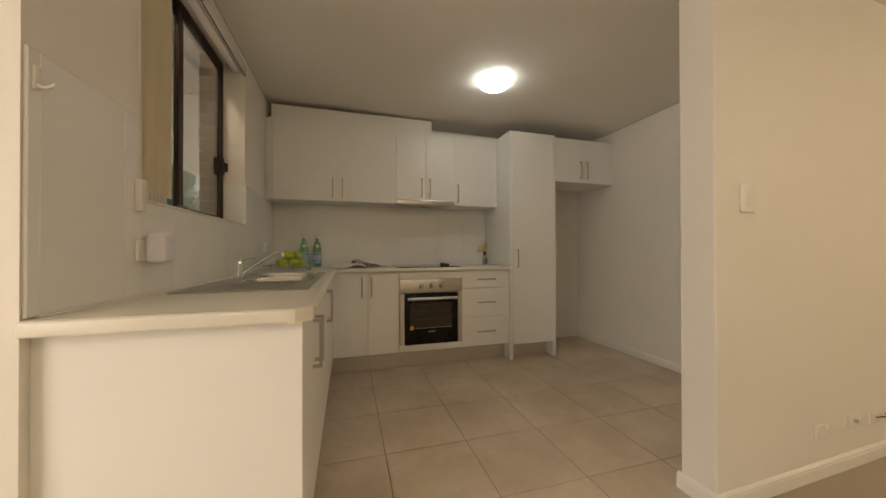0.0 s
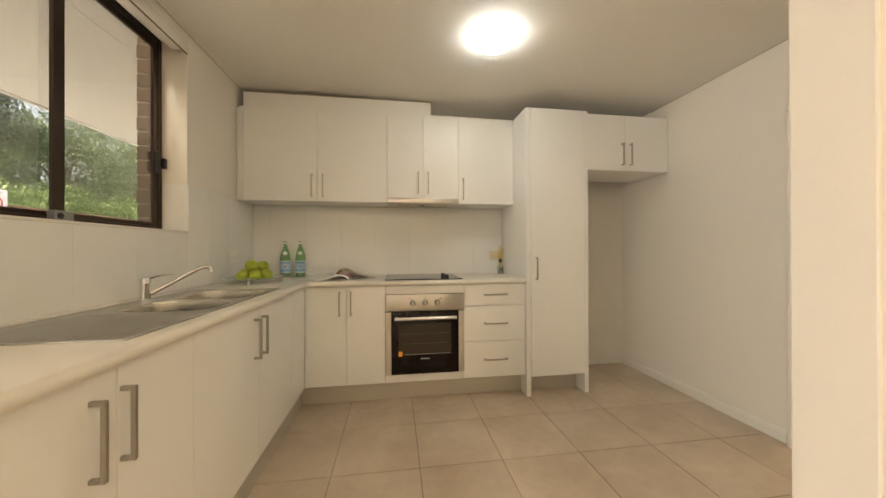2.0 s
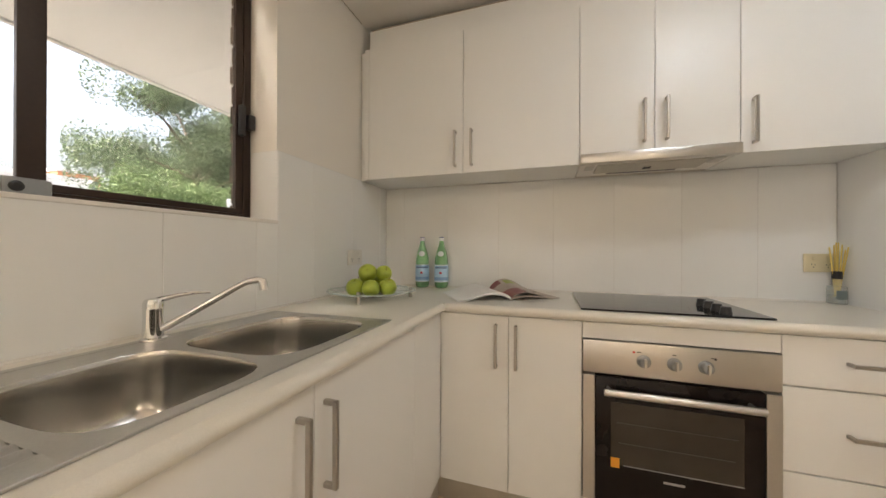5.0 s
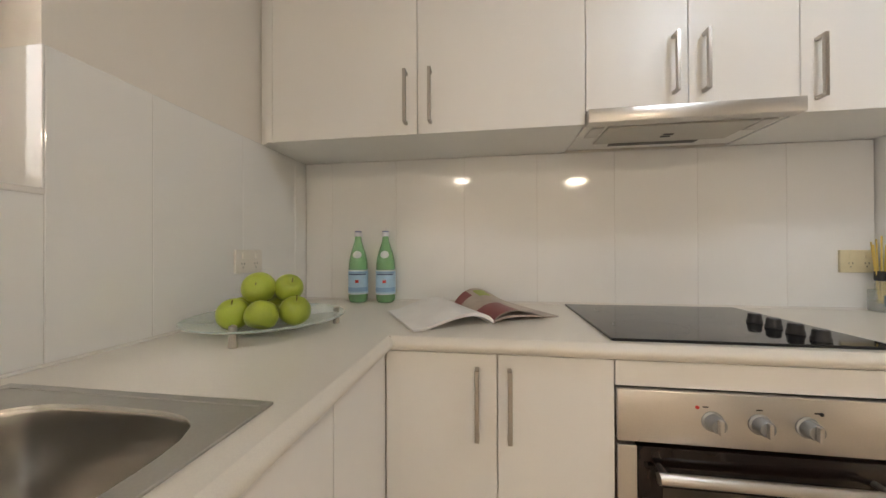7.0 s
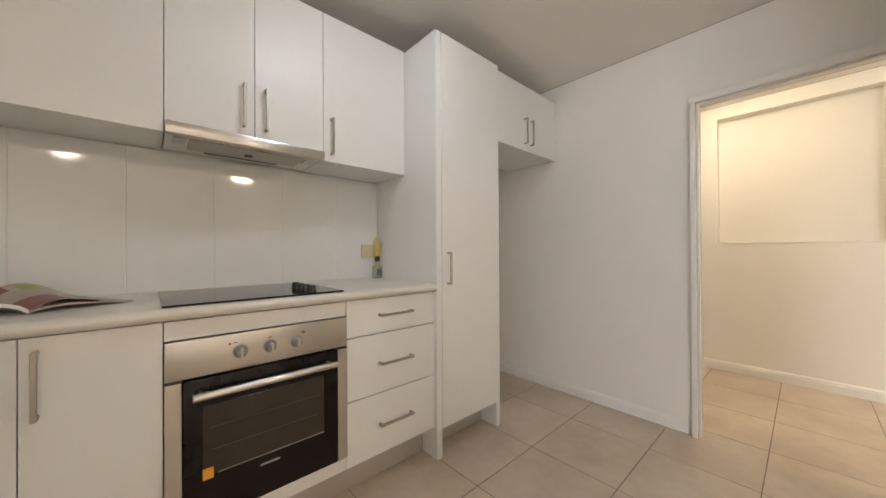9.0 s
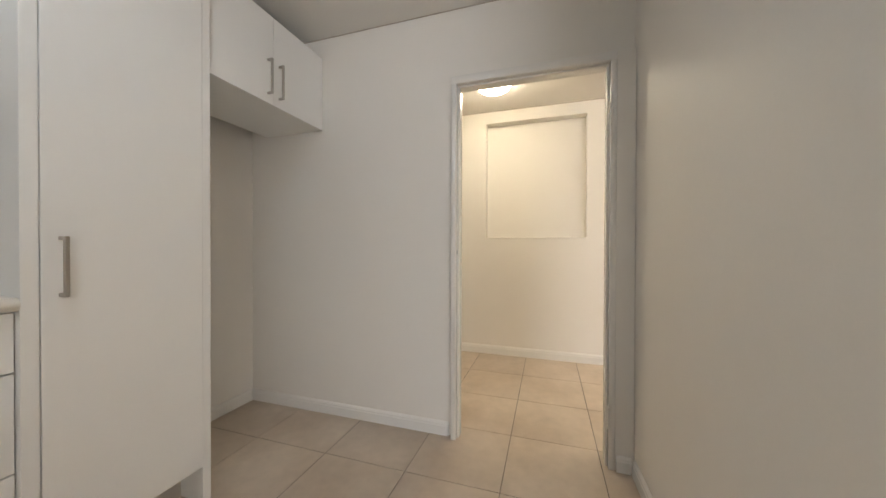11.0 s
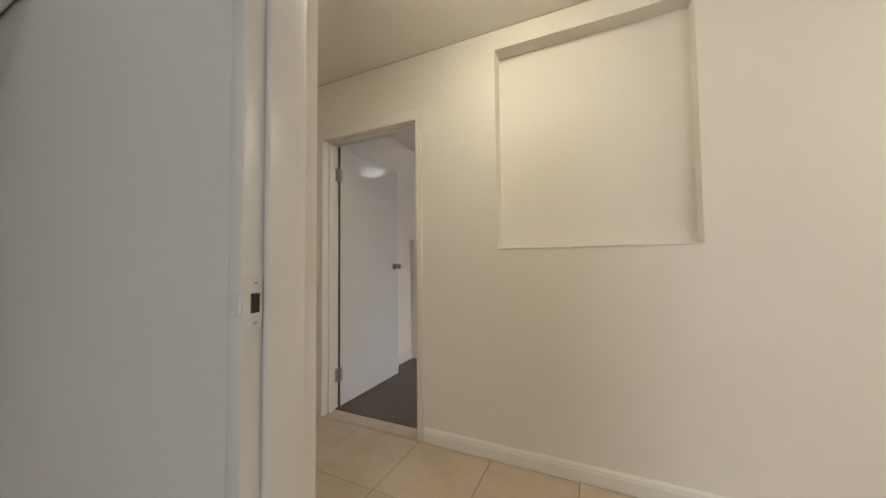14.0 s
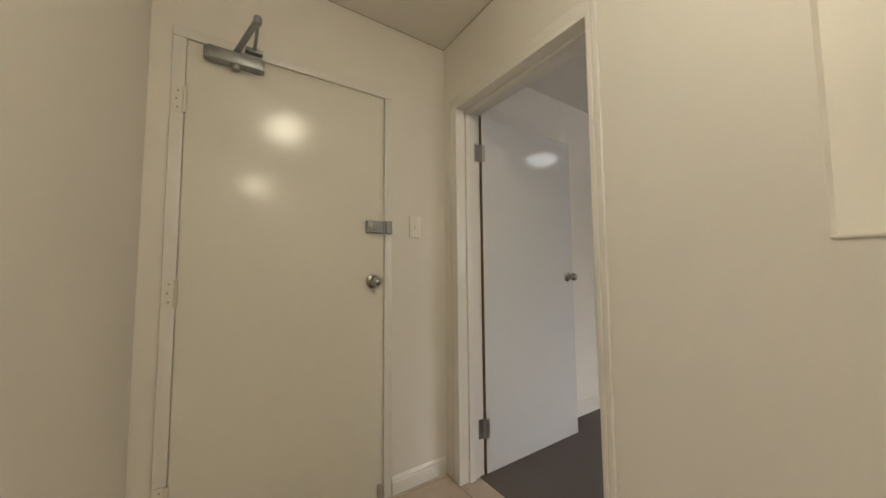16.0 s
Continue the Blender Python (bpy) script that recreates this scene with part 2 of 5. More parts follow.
def leaf_mat(name, a, b2):
    m = bpy.data.materials.new(name)
    m.use_nodes = True
    n, l = m.node_tree.nodes, m.node_tree.links
    bs = n["Principled BSDF"]
    bs.inputs["Roughness"].default_value = 0.55
    geo = n.new("ShaderNodeNewGeometry")
    mix = n.new("ShaderNodeMix")
    mix.data_type = "RGBA"
    mix.inputs["A"].default_value, mix.inputs["B"].default_value = (*a, 1), (*b2, 1)
    l.new(geo.outputs["Random Per Island"], mix.inputs["Factor"])
    l.new(mix.outputs["Result"], bs.inputs["Base Color"])
    tr, ms = n.new("ShaderNodeBsdfTranslucent"), n.new("ShaderNodeMixShader")
    l.new(mix.outputs["Result"], tr.inputs["Color"])
    ms.inputs["Fac"].default_value = 0.35
    l.new(bs.outputs[0], ms.inputs[1])
    l.new(tr.outputs[0], ms.inputs[2])
    l.new(ms.outputs[0], n["Material Output"].inputs["Surface"])
    return m


M_LEAF1 = leaf_mat("bright_leaves", (0.075, 0.125, 0.045), (0.18, 0.26, 0.11))
M_LEAF2 = leaf_mat("dark_leaves", (0.055, 0.09, 0.045), (0.15, 0.20, 0.11))

# ---- mesh helpers ----
ROOTS = {}


def thing(name, loc, label, category, group="", kind=""):
    ob = new(name)
    ob.location = loc
    ob.empty_display_size = 0.05
    ROOTS[ob.name] = Matrix.Translation(loc).inverted()
    return tagged(ob, label, category, group, kind)


def to_mesh(name, bm, material, smooth=False):
    bmesh.ops.recalc_face_normals(bm, faces=bm.faces)
    me = bpy.data.meshes.new(name)
    bm.to_mesh(me)
    bm.free()
    for mt in material if isinstance(material, (list, tuple)) else [material]:
        me.materials.append(mt)
    if smooth:
        me.polygons.foreach_set("use_smooth", [True] * len(me.polygons))
        me.set_sharp_from_angle(angle=radians(35))
    return me


def part(name, bm, material, parent, label="", smooth=False):
    ob = new(name, to_mesh(name, bm, material, smooth))
    ob.parent = parent
    if parent.name in ROOTS:
        ob.matrix_parent_inverse = ROOTS[parent.name]
    if label:
        ob["label"] = label
    return ob


def solid(name, bm, material, label, category, group="", kind="", smooth=False):
    return tagged(new(name, to_mesh(name, bm, material, smooth)), label, category, group, kind)


def box(bm, x0, y0, z0, x1, y1, z1, bev=0.0, seg=2):
    c = [(x, y, z) for x in (x0, x1) for y in (y0, y1) for z in (z0, z1)]
    v = [bm.verts.new(p) for p in c]
    fs = [bm.faces.new([v[i] for i in q]) for q in ((0, 1, 3, 2), (4, 6, 7, 5), (0, 4, 5, 1), (2, 3, 7, 6), (0, 2, 6, 4), (1, 5, 7, 3))]
    if bev:
        es = list({e for f in fs for e in f.edges})
        bmesh.ops.bevel(bm, geom=es, offset=bev, segments=seg, affect="EDGES", profile=0.5)
    return bm


def B(*a, **k):
    return box(bmesh.new(), *a, **k)


def sweep(bm, pts, radii, seg=12, cap=True):
    """A tube along points."""
    pts = [Vector(p) for p in pts]
    if not isinstance(radii, (list, tuple)):
        radii = [radii] * len(pts)
    rings = []
    up = None
    for i, p in enumerate(pts):
        d = (pts[min(i + 1, len(pts) - 1)] - pts[max(i - 1, 0)]).normalized()
        if up is None:
            up = d.orthogonal().normalized()
        up = (up - d * up.dot(d)).normalized()
        side = d.cross(up)
        rings.append([bm.verts.new(p + radii[i] * (math.cos(a) * up + math.sin(a) * side)) for a in (2 * math.pi * k / seg for k in range(seg))])
    for a, b in zip(rings, rings[1:]):
        for k in range(seg):
            bm.faces.new((a[k], a[(k + 1) % seg], b[(k + 1) % seg], b[k]))
    if cap:
        bm.faces.new(rings[0][::-1])
        bm.faces.new(rings[-1])
    return bm


def lathe(bm, profile, x, y, seg=24, axis=None):
    """Turned form: profile of (radius, height), about the upright through x, y, or about a given pose."""
    m = axis or Matrix.Translation((x, y, 0))
    rings = []
    for r, z in profile:
        rings.append([bm.verts.new(m @ Vector((max(r, 1e-4) * math.cos(a), max(r, 1e-4) * math.sin(a), z))) for a in (2 * math.pi * k / seg for k in range(seg))])
    for a, b in zip(rings, rings[1:]):
        for k in range(seg):
            bm.faces.new((a[k], a[(k + 1) % seg], b[(k + 1) % seg], b[k]))
    bm.faces.new(rings[0][::-1])
    bm.faces.new(rings[-1])
    return bm


def extrude_profile(bm, prof, axis, a, b):
    """A closed 2D profile carried along x or y. For "x" the profile is (y, z), for "y" it is (x, z)."""
    def place(p, t):
        return (t, p[0], p[1]) if axis == "x" else (p[0], t, p[1])
    v0, v1 = [bm.verts.new(place(p, a)) for p in prof], [bm.verts.new(place(p, b)) for p in prof]
    n = len(prof)
    for k in range(n):
        bm.faces.new((v0[k], v0[(k + 1) % n], v1[(k + 1) % n], v1[k]))
    bm.faces.new(v0[::-1])
    bm.faces.new(v1)
    return bm


def wall_boxes(bm, axis, a0, a1, t0, t1, z0, z1, openings=()):
    """A straight wall from a0 to a1 along the axis, t0 to t1 thick, with openings (from, to, bottom, top) right through it."""
    cuts = sorted({a0, a1, *[o[0] for o in openings], *[o[1] for o in openings]})
    for p, q in zip(cuts, cuts[1:]):
        hole = next((o for o in openings if o[0] <= p + 1e-6 and o[1] >= q - 1e-6), None)
        for lo, hi in ([(z0, hole[2]), (hole[3], z1)] if hole else [(z0, z1)]):
            if hi - lo > 1e-4:
                box(bm, *((p, t0, lo, q, t1, hi) if axis == "x" else (t0, p, lo, t1, q, hi)))
    return bm

# ---- large structure ----
def structure(name, bm, material, label, category, smooth=False):
    return solid(name, bm, material, label, category, kind="structure", smooth=smooth)


ZT = 2.62
structure("ground", B(-220, -220, -0.45, 220, 220, -0.35), M_GROUND, "unseen ground outside the flat, kept pale to bounce light", "ground")
bm = B(-0.29, -2.49, -0.12, 5.0, 0.175, -0.004)
box(bm, 3.619, -3.92, -0.12, 5.0, -2.49, -0.004)
floor = structure("floor", bm, M_GROUT, "dark grout bed under beige kitchen and hall floor tiles", "floor")
bm = B(-2.3, -7.1, -0.12, 3.617, -2.492, -0.002)
box(bm, 3.617, -7.1, -0.12, 5.0, -3.922, -0.002)
structure("floor_living", bm, M_LCARPET, "beige carpet of the living room", "floor")
structure("floor_bedroom", B(5.115, -3.3, -0.12, 8.7, 0.165, 0.004), M_CARPET, "taupe grey bedroom carpet", "floor")
structure("door_threshold", B(5.0, -0.87, -0.12, 5.113, -0.06, 0.001, bev=0.002), M_FLOORTILE, "beige tile strip under the bedroom doorway", "threshold")

# kitchen and living ceiling, slightly out of level
bm = bmesh.new()
for x0, y0, y1 in ((-2.3, -7.1, -2.5), (-0.18, -2.5, 0.1)):
    v = [bm.verts.new((x, y, z)) for x in (x0, 3.56) for y in (y0, y1) for z in (ceil_z(max(x, 0)), ZT + 0.05)]
    for q in ((0, 1, 3, 2), (4, 6, 7, 5), (0, 4, 5, 1), (2, 3, 7, 6), (0, 2, 6, 4), (1, 5, 7, 3)):
        bm.faces.new([v[i] for i in q])
structure("ceiling", bm, M_CEIL, "plain off-white plaster ceiling", "ceiling")
structure("ceiling_hall", B(3.562, -7.1, 2.405, 5.06, 0.12, ZT + 0.05), M_CEIL, "plain off-white hall ceiling", "ceiling")
structure("ceiling_bedroom", B(5.062, -3.3, 2.405, 8.7, 0.165, ZT + 0.05), M_CEIL, "plain white bedroom ceiling", "ceiling")

WIN = (-2.13, -0.905, 1.256, 2.385)
KD = (-2.253, -1.458, -0.02, 1.972)
BD = (-0.87, -0.06, -0.02, 1.997)
ED = (3.808, 4.622, -0.02, 1.992)
NICHE = (-2.293, -1.365, 1.157, 2.288)
structure("wall_window", wall_boxes(bmesh.new(), "y", -2.56, 0.1, -0.18, 0.0, -0.02, ZT, [WIN]), M_WALL, "cream painted kitchen wall with a window opening", "wall")
structure("wall_back", B(0.0, 0.0, -0.02, 3.515, 0.1, ZT), M_WALL, "cream painted wall behind the kitchen units", "wall")
bm = wall_boxes(bmesh.new(), "y", -2.504, -1.40, 3.515, 3.588, -0.02, ZT, [KD])
prism = [(3.515, -1.40), (3.588, -1.40), (3.70, 0.065), (3.70, 0.1), (3.515, 0.1)]
lo, hi = [bm.verts.new((*p, -0.02)) for p in prism], [bm.verts.new((*p, ZT)) for p in prism]
for k in range(5):
    bm.faces.new((lo[k], lo[(k + 1) % 5], hi[(k + 1) % 5], hi[k]))
bm.faces.new(lo[::-1])
bm.faces.new(hi)
structure("wall_right", bm, M_WALL, "painted partition wall with the kitchen doorway", "wall")
bm = bmesh.new()
plan = [(2.155, -2.539), (3.515, -2.504), (3.515, -2.345), (2.155, -2.39)]
lo, hi = [bm.verts.new((*p, -0.02)) for p in plan], [bm.verts.new((*p, ZT)) for p in plan]
for k in range(4):
    bm.faces.new((lo[k], lo[(k + 1) % 4], hi[(k + 1) % 4], hi[k]))
bm.faces.new(lo[::-1])
bm.faces.new(hi)
bmesh.ops.bevel(bm, geom=[e for e in bm.edges if abs(e.verts[0].co.z - e.verts[1].co.z) > 1 and e.verts[0].co.x < 2.2], offset=0.005, segments=2, affect="EDGES", profile=0.5)
structure("wall_stub", bm, M_WALL, "short painted partition between kitchen and living room", "wall")
bm = wall_boxes(bmesh.new(), "y", -7.1, 0.065, 5.0, 5.13, -0.02, ZT, [NICHE, BD])
box(bm, 5.10, NICHE[0], NICHE[2], 5.13, NICHE[1], NICHE[3])
structure("wall_niche", bm, M_WALL, "cream hall wall with a recessed picture niche", "wall")
bm = B(4.9955, NICHE[0], NICHE[2] - 0.008, 5.012, NICHE[1], NICHE[2] + 0.0005, bev=0.0035)
structure("niche_edge", bm, M_WALL, "rounded plaster edge bead round the hall niche", "edge bead", smooth=True)
structure("wall_entry", wall_boxes(bmesh.new(), "x", 3.70, 5.13, 0.065, 0.175, -0.02, ZT, [ED]), M_WALL, "cream hall wall around the entrance door", "wall")
# Added out of view so that no sky light leaks past the door.
structure("wall_light_block", B(3.5, 0.6, -0.02, 5.2, 0.7, ZT), M_WALL, "unseen wall added behind the entrance door to block sky light", "wall")
structure("wall_bedroom_north", B(5.13, 0.065, -0.02, 8.7, 0.165, ZT), M_WALL, "pale painted bedroom wall", "wall")
structure("wall_bedroom_pier", B(6.46, -0.06, -0.02, 6.56, 0.065, 1.34, bev=0.004), M_WALL, "low painted wall pier in the bedroom", "wall pier")
structure("wall_bedroom_south", wall_boxes(bmesh.new(), "x", 5.13, 8.7, -3.3, -3.2, -0.02, ZT, [(5.7, 7.1, 0.85, 2.1)]), M_WALL, "pale bedroom wall with an assumed unseen window opening", "wall")
structure("wall_bedroom_east", B(8.6, -3.2, -0.02, 8.7, 0.065, ZT), M_WALL, "pale painted bedroom wall", "wall")
structure("wall_living_north", B(-2.3, -2.56, -0.02, -0.18, -2.46, ZT), M_WALL, "cream living room wall", "wall")
structure("wall_living_west", wall_boxes(bmesh.new(), "y", -7.0, -2.56, -2.3, -2.2, -0.02, ZT, [(-5.75, -3.45, 0.4, 2.2)]), M_WALL, "cream living room wall with an assumed unseen window opening", "wall")
structure("wall_living_south", B(-2.3, -7.1, -0.02, 5.0, -7.0, ZT), M_WALL, "cream living room wall", "wall")


def turned(ob, x, y, slope):
    """Turn a finished thing about the upright through x, y, to lie along the partition, which is not quite square."""
    ob.matrix_basis = Matrix.Translation((x, y, 0)) @ Matrix.Rotation(math.atan(slope), 4, "Z") @ Matrix.Translation((-x, -y, 0)) @ ob.matrix_basis
    return ob


KITCHEN_SIDE, LIVING_SIDE = (2.155, -2.39, 0.0331), (2.155, -2.539, 0.0257)


def skirting(axis, a, b, face, sign, h=0.075, t=0.014, name="baseboard"):
    """A skirting board with a stepped, rounded top. face: the wall's plane; sign: the side on which the room lies."""
    s = sign
    prof = [(face, 0.0), (face + s * t, 0.0), (face + s * t, h * 0.68), (face + s * t * 0.8, h * 0.76), (face + s * t * 0.8, h * 0.84), (face + s * t * 0.45, h * 0.95), (face + s * t * 0.2, h), (face, h)]
    return structure(name, extrude_profile(bmesh.new(), prof, axis, a, b), M_TRIM, "cream painted timber skirting board", "skirting board")


skirting("y", -1.425, 0.0, 3.515, -1)
structure("door_frame_packer", B(3.4785, -2.3445, 0.0, 3.5145, -2.2635, 1.995, bev=0.0015), M_WALL, "painted packing board between doorway and partition", "packing board")
skirting("y", -2.331, -2.268, 3.4785, -1)
skirting("x", 2.77, 3.50, 0.0, -1)
turned(skirting("x", 2.155, 3.462, -2.39, 1), *KITCHEN_SIDE)
turned(skirting("x", 2.1555, 3.60, -2.539, -1, h=0.075, t=0.012), *LIVING_SIDE)
skirting("y", -2.551, -2.376, 2.155, -1, h=0.075, t=0.012)
skirting("y", -7.0, -0.894, 5.0, -1, h=0.085)
skirting("x", 4.668, 4.985, 0.065, -1, h=0.085)
skirting("y", -2.504, -2.299, 3.588, 1, h=0.085)
skirting("x", 5.13, 6.46, 0.065, -1, h=0.10)
skirting("x", 6.445, 6.575, -0.06, -1, h=0.10)
skirting("x", 6.56, 8.6, 0.065, -1, h=0.10)
skirting("y", -3.2, -0.1, 8.6, -1, h=0.10)


def architrave(axis, a0, a1, top, t0, t1, w, name="trim", wide=0):
    """Three boards round a doorway: two uprights and a head; wide: width of the first upright where it differs."""
    bm = bmesh.new()
    for lo, hi, z0, z1 in ((a0 - (wide or w), a0, 0.0, top + (w if wide else 0)), (a1, a1 + w, 0.0, top), (a0 - (0 if wide else w), a1 + w, top, top + w)):
        if axis == "y":
            box(bm, t0, lo, z0, t1, hi, z1, bev=0.004)
        else:
            box(bm, lo, t0, z0, hi, t1, z1, bev=0.004)
    return structure(name, bm, M_TRIM, "gloss cream door architrave", "architrave", smooth=True)


def jamb(axis, a0, a1, top, t0, t1, stop0, stop1, name="door_frame"):
    """Lining of a doorway with a planted stop."""
    bm = bmesh.new()
    th = 0.018
    for lo, hi, z0, z1 in ((a0, a0 + th, 0.0, top), (a1 - th, a1, 0.0, top), (a0 + th, a1 - th, top - th, top)):
        box(bm, *((t0, lo, z0, t1, hi, z1) if axis == "y" else (lo, t0, z0, hi, t1, z1)), bev=0.002)
    for lo, hi, z0, z1 in ((a0 + th, a0 + th + 0.012, 0.0, top - th), (a1 - th - 0.012, a1 - th, 0.0, top - th), (a0 + th + 0.012, a1 - th - 0.012, top - th - 0.012, top - th)):
        box(bm, *((stop0, lo, z0, stop1, hi, z1) if axis == "y" else (lo, stop0, z0, hi, stop1, z1)), bev=0.003)
    return structure(name, bm, M_TRIM, "gloss cream door lining with a stop", "door frame", smooth=True)


# Thin dark strip standing in for the shadow gap where wall meets ceiling.
def joint(name, bm):
    return structure(name, bm, M_SHADOWLINE, "dark strip painted as the shadow line between wall and ceiling", "joint")


joint("ceiling_shadow_line", B(3.5125, -2.343, ceil_z(3.515) - 0.006, 3.5148, -0.4, ceil_z(3.515) - 0.001))
joint("ceiling_shadow_line", B(0.0002, -2.5, 2.444, 0.0025, -0.3, 2.449))
joint("ceiling_shadow_line", B(0.054, -0.2738, 2.4055, 1.526, -0.2723, 2.4105))
joint("ceiling_shadow_line", B(4.9975, -6.9, 2.4005, 4.9998, 0.062, 2.404))
joint("ceiling_shadow_line", B(3.71, 0.0625, 2.4005, 4.995, 0.0648, 2.404))
architrave("y", KD[0], KD[1], 1.972, 3.590, 3.600, 0.036)
bm = bmesh.new()
for lo, hi, z0, z1, out in ((KD[0], KD[0] + 0.018, 0.0, 1.954, (-0.010, 0)), (KD[1] - 0.018, KD[1], 0.0, 1.954, (0, 0.010)), (KD[0], KD[1], 1.954, 1.972, (-0.010, 0.010))):
    up = 0.024 if z0 else 0.0
    box(bm, 3.474, lo + out[0], z0, 3.5142, hi + out[1], z1 + up, bev=0.003)
    box(bm, 3.5142, lo, z0, 3.590, hi, z1)
for lo, hi, z0, z1 in ((KD[0] + 0.018, KD[0] + 0.030, 0.0, 1.954), (KD[1] - 0.030, KD[1] - 0.018, 0.0, 1.954), (KD[0] + 0.030, KD[1] - 0.030, 1.942, 1.954)):
    box(bm, 3.501, lo, z0, 3.559, hi, z1, bev=0.003)
structure("door_frame", bm, M_TRIM, "gloss white doorway lining with a planted stop", "door frame", smooth=True)
architrave("y", BD[0], BD[1], 1.997, 4.984, 4.998, 0.05, wide=0.022)
architrave("y", BD[0], BD[1], 1.997, 5.132, 5.146, 0.05)
jamb("y", BD[0], BD[1], 1.997, 4.982, 5.145, 5.04, 5.085)
bm = bmesh.new()
box(bm, ED[0], 0.1015, 0.0, ED[0] + 0.03, 0.17, ED[3])
box(bm, ED[1] - 0.03, 0.1015, 0.0, ED[1], 0.17, ED[3])
box(bm, ED[0] + 0.03, 0.1015, ED[3] - 0.03, ED[1] - 0.03, 0.17, ED[3])
structure("door_stop", bm, M_TRIM, "cream door stop behind the entrance door", "door stop")
architrave("x", ED[0], ED[1], 1.992, 0.051, 0.063, 0.042)

# ---- splashback tiles: recessed pale grout bed and single upright tiles ----
TZ0, TZ1 = 0.930, 1.545
bm = B(0.0, -0.0078, TZ0, 2.235, -0.001, TZ1)
bed_back = structure("splashback_back", bm, M_WGROUT, "white glazed wall tiles above the back worktop", "splashback")
bm = bmesh.new()
box(bm, 0.001, -2.555, TZ0, 0.0078, -0.0095, WIN[2] - 0.002)
box(bm, 0.001, -2.555, WIN[2] - 0.002, 0.0078, WIN[0] - 0.002, TZ1)
box(bm, 0.001, WIN[1] + 0.002, WIN[2] - 0.002, 0.0078, -0.0095, TZ1)
bed_left = structure("splashback_left", bm, M_WGROUT, "white glazed wall tiles under the kitchen window", "splashback")


def wall_tile(parent, axis, a0, a1, z0, z1):
    g = 0.0006
    if axis == "x":
        bm = B(a0 + g, -0.009, z0 + g, a1 - g, -0.003, z1 - g, bev=0.0012, seg=1)
    else:
        bm = B(0.003, a0 + g, z0 + g, 0.009, a1 - g, z1 - g, bev=0.0012, seg=1)
    return part("wall_tile", bm, M_WALLTILE, parent)


cuts = [0.009] + [0.135 + 0.3035 * k for k in range(7)] + [2.235]
for a, b in zip(cuts, cuts[1:]):
    wall_tile(bed_back, "x", a, b, TZ0, TZ1)
cuts = sorted([-2.555, -0.009] + [-0.095 - 0.3035 * k for k in range(9)])
for a, b in zip(cuts, cuts[1:]):
    if b <= -0.905 and a >= -2.13:
        wall_tile(bed_left, "y", a, b, TZ0, WIN[2])
    elif a >= -0.905 or b <= -2.13:
        wall_tile(bed_left, "y", a, b, TZ0, TZ1)
    else:
        cut = WIN[1] if b > WIN[1] else WIN[0]
        for p, q in ((a, cut), (cut, b)):
            wall_tile(bed_left, "y", p, q, TZ0, WIN[2] if WIN[0] <= p and q <= WIN[1] else TZ1)
part("wall_tile", B(-0.128, -0.909, 1.268, 0.008, -0.905, TZ1, bev=0.001, seg=1), M_WALLTILE, bed_left)
structure("window_sill", B(-0.13, -2.13, 1.2545, 0.012, -0.905, 1.267, bev=0.003), M_TRIM, "white painted window sill", "window sill")
bm = sweep(bmesh.new(), [(0.012, -2.53, 0.927), (0.012, -0.012, 0.927)], 0.005, 8)
sweep(bm, [(0.012, -0.012, 0.927), (2.235, -0.012, 0.927)], 0.005, 8)
structure("sealant_bead", bm, M_TRIM, "white silicone bead along worktop and tiles", "sealant", smooth=True)

# ---- kitchen units ----
YF = -0.58      # face of the doors on the back wall
XF = 0.578      # face of the doors under the window
TH = 0.016


def bar_handle(parent, axis, p, length, stand, out):
    """A square D-handle. p: its middle on the door; axis: "z", "x" or "y" along which it lies; out: unit direction away from the door."""
    bm = bmesh.new()
    r = 0.0055
    d = {"x": Vector((1, 0, 0)), "y": Vector((0, 1, 0)), "z": Vector((0, 0, 1))}[axis]
    o = Vector(out)
    p = Vector(p)
    side = d.cross(o)

    def bar(c0, c1):
        lo = [min(a, b) for a, b in zip(c0, c1)]
        hi = [max(a, b) for a, b in zip(c0, c1)]
        box(bm, *lo, *hi, bev=0.0015, seg=1)
    a, b = p - d * length / 2, p + d * length / 2
    s = Vector([abs(c) for c in side]) * r
    dd = Vector([abs(c) for c in d]) * r
    oo = Vector([abs(c) for c in o]) * r
    bar(a + o * stand - oo - s - dd, b + o * stand + oo + s + dd)
    bar(a - dd - s, a + o * (stand - r) + dd + s)
    bar(b - dd - s, b + o * (stand - r) + dd + s)
    return part("handle", bm, M_NICKEL, parent, "brushed nickel bar handle")


def back_front(unit, name, x0, x1, z0, z1, y=YF, label=""):
    return part(name, B(x0 + 0.0013, y, z0 + 0.0013, x1 - 0.0013, y + TH, z1 - 0.0013, bev=0.001), M_CAB, unit, label)


def side_front(unit, name, y0, y1, z0, z1, label=""):
    return part(name, B(XF - TH, y0 + 0.0013, z0 + 0.0013, XF, y1 - 0.0013, z1 - 0.0013, bev=0.001), M_CAB, unit, label)


Z0, Z1 = 0.165, 0.884
# under the window
u = thing("base_cabinet", (0.3, -2.2, 0), "white two-door base cabinet at the bench end", "cabinet", "base cabinets")
part("body", B(0.02, -2.515, 0.16, XF - TH - 0.002, -1.887, 0.886), M_CARC, u)
bm = B(0.0, -2.533, 0.0, XF, -2.517, 0.886, bev=0.001)
part("end_panel", bm, M_CAB, u, "plain white end panel")
d = side_front(u, "door", -2.515, -2.18, Z0, Z1)
bar_handle(d, "z", (XF, -2.250, 0.745), 0.165, 0.028, (1, 0, 0))
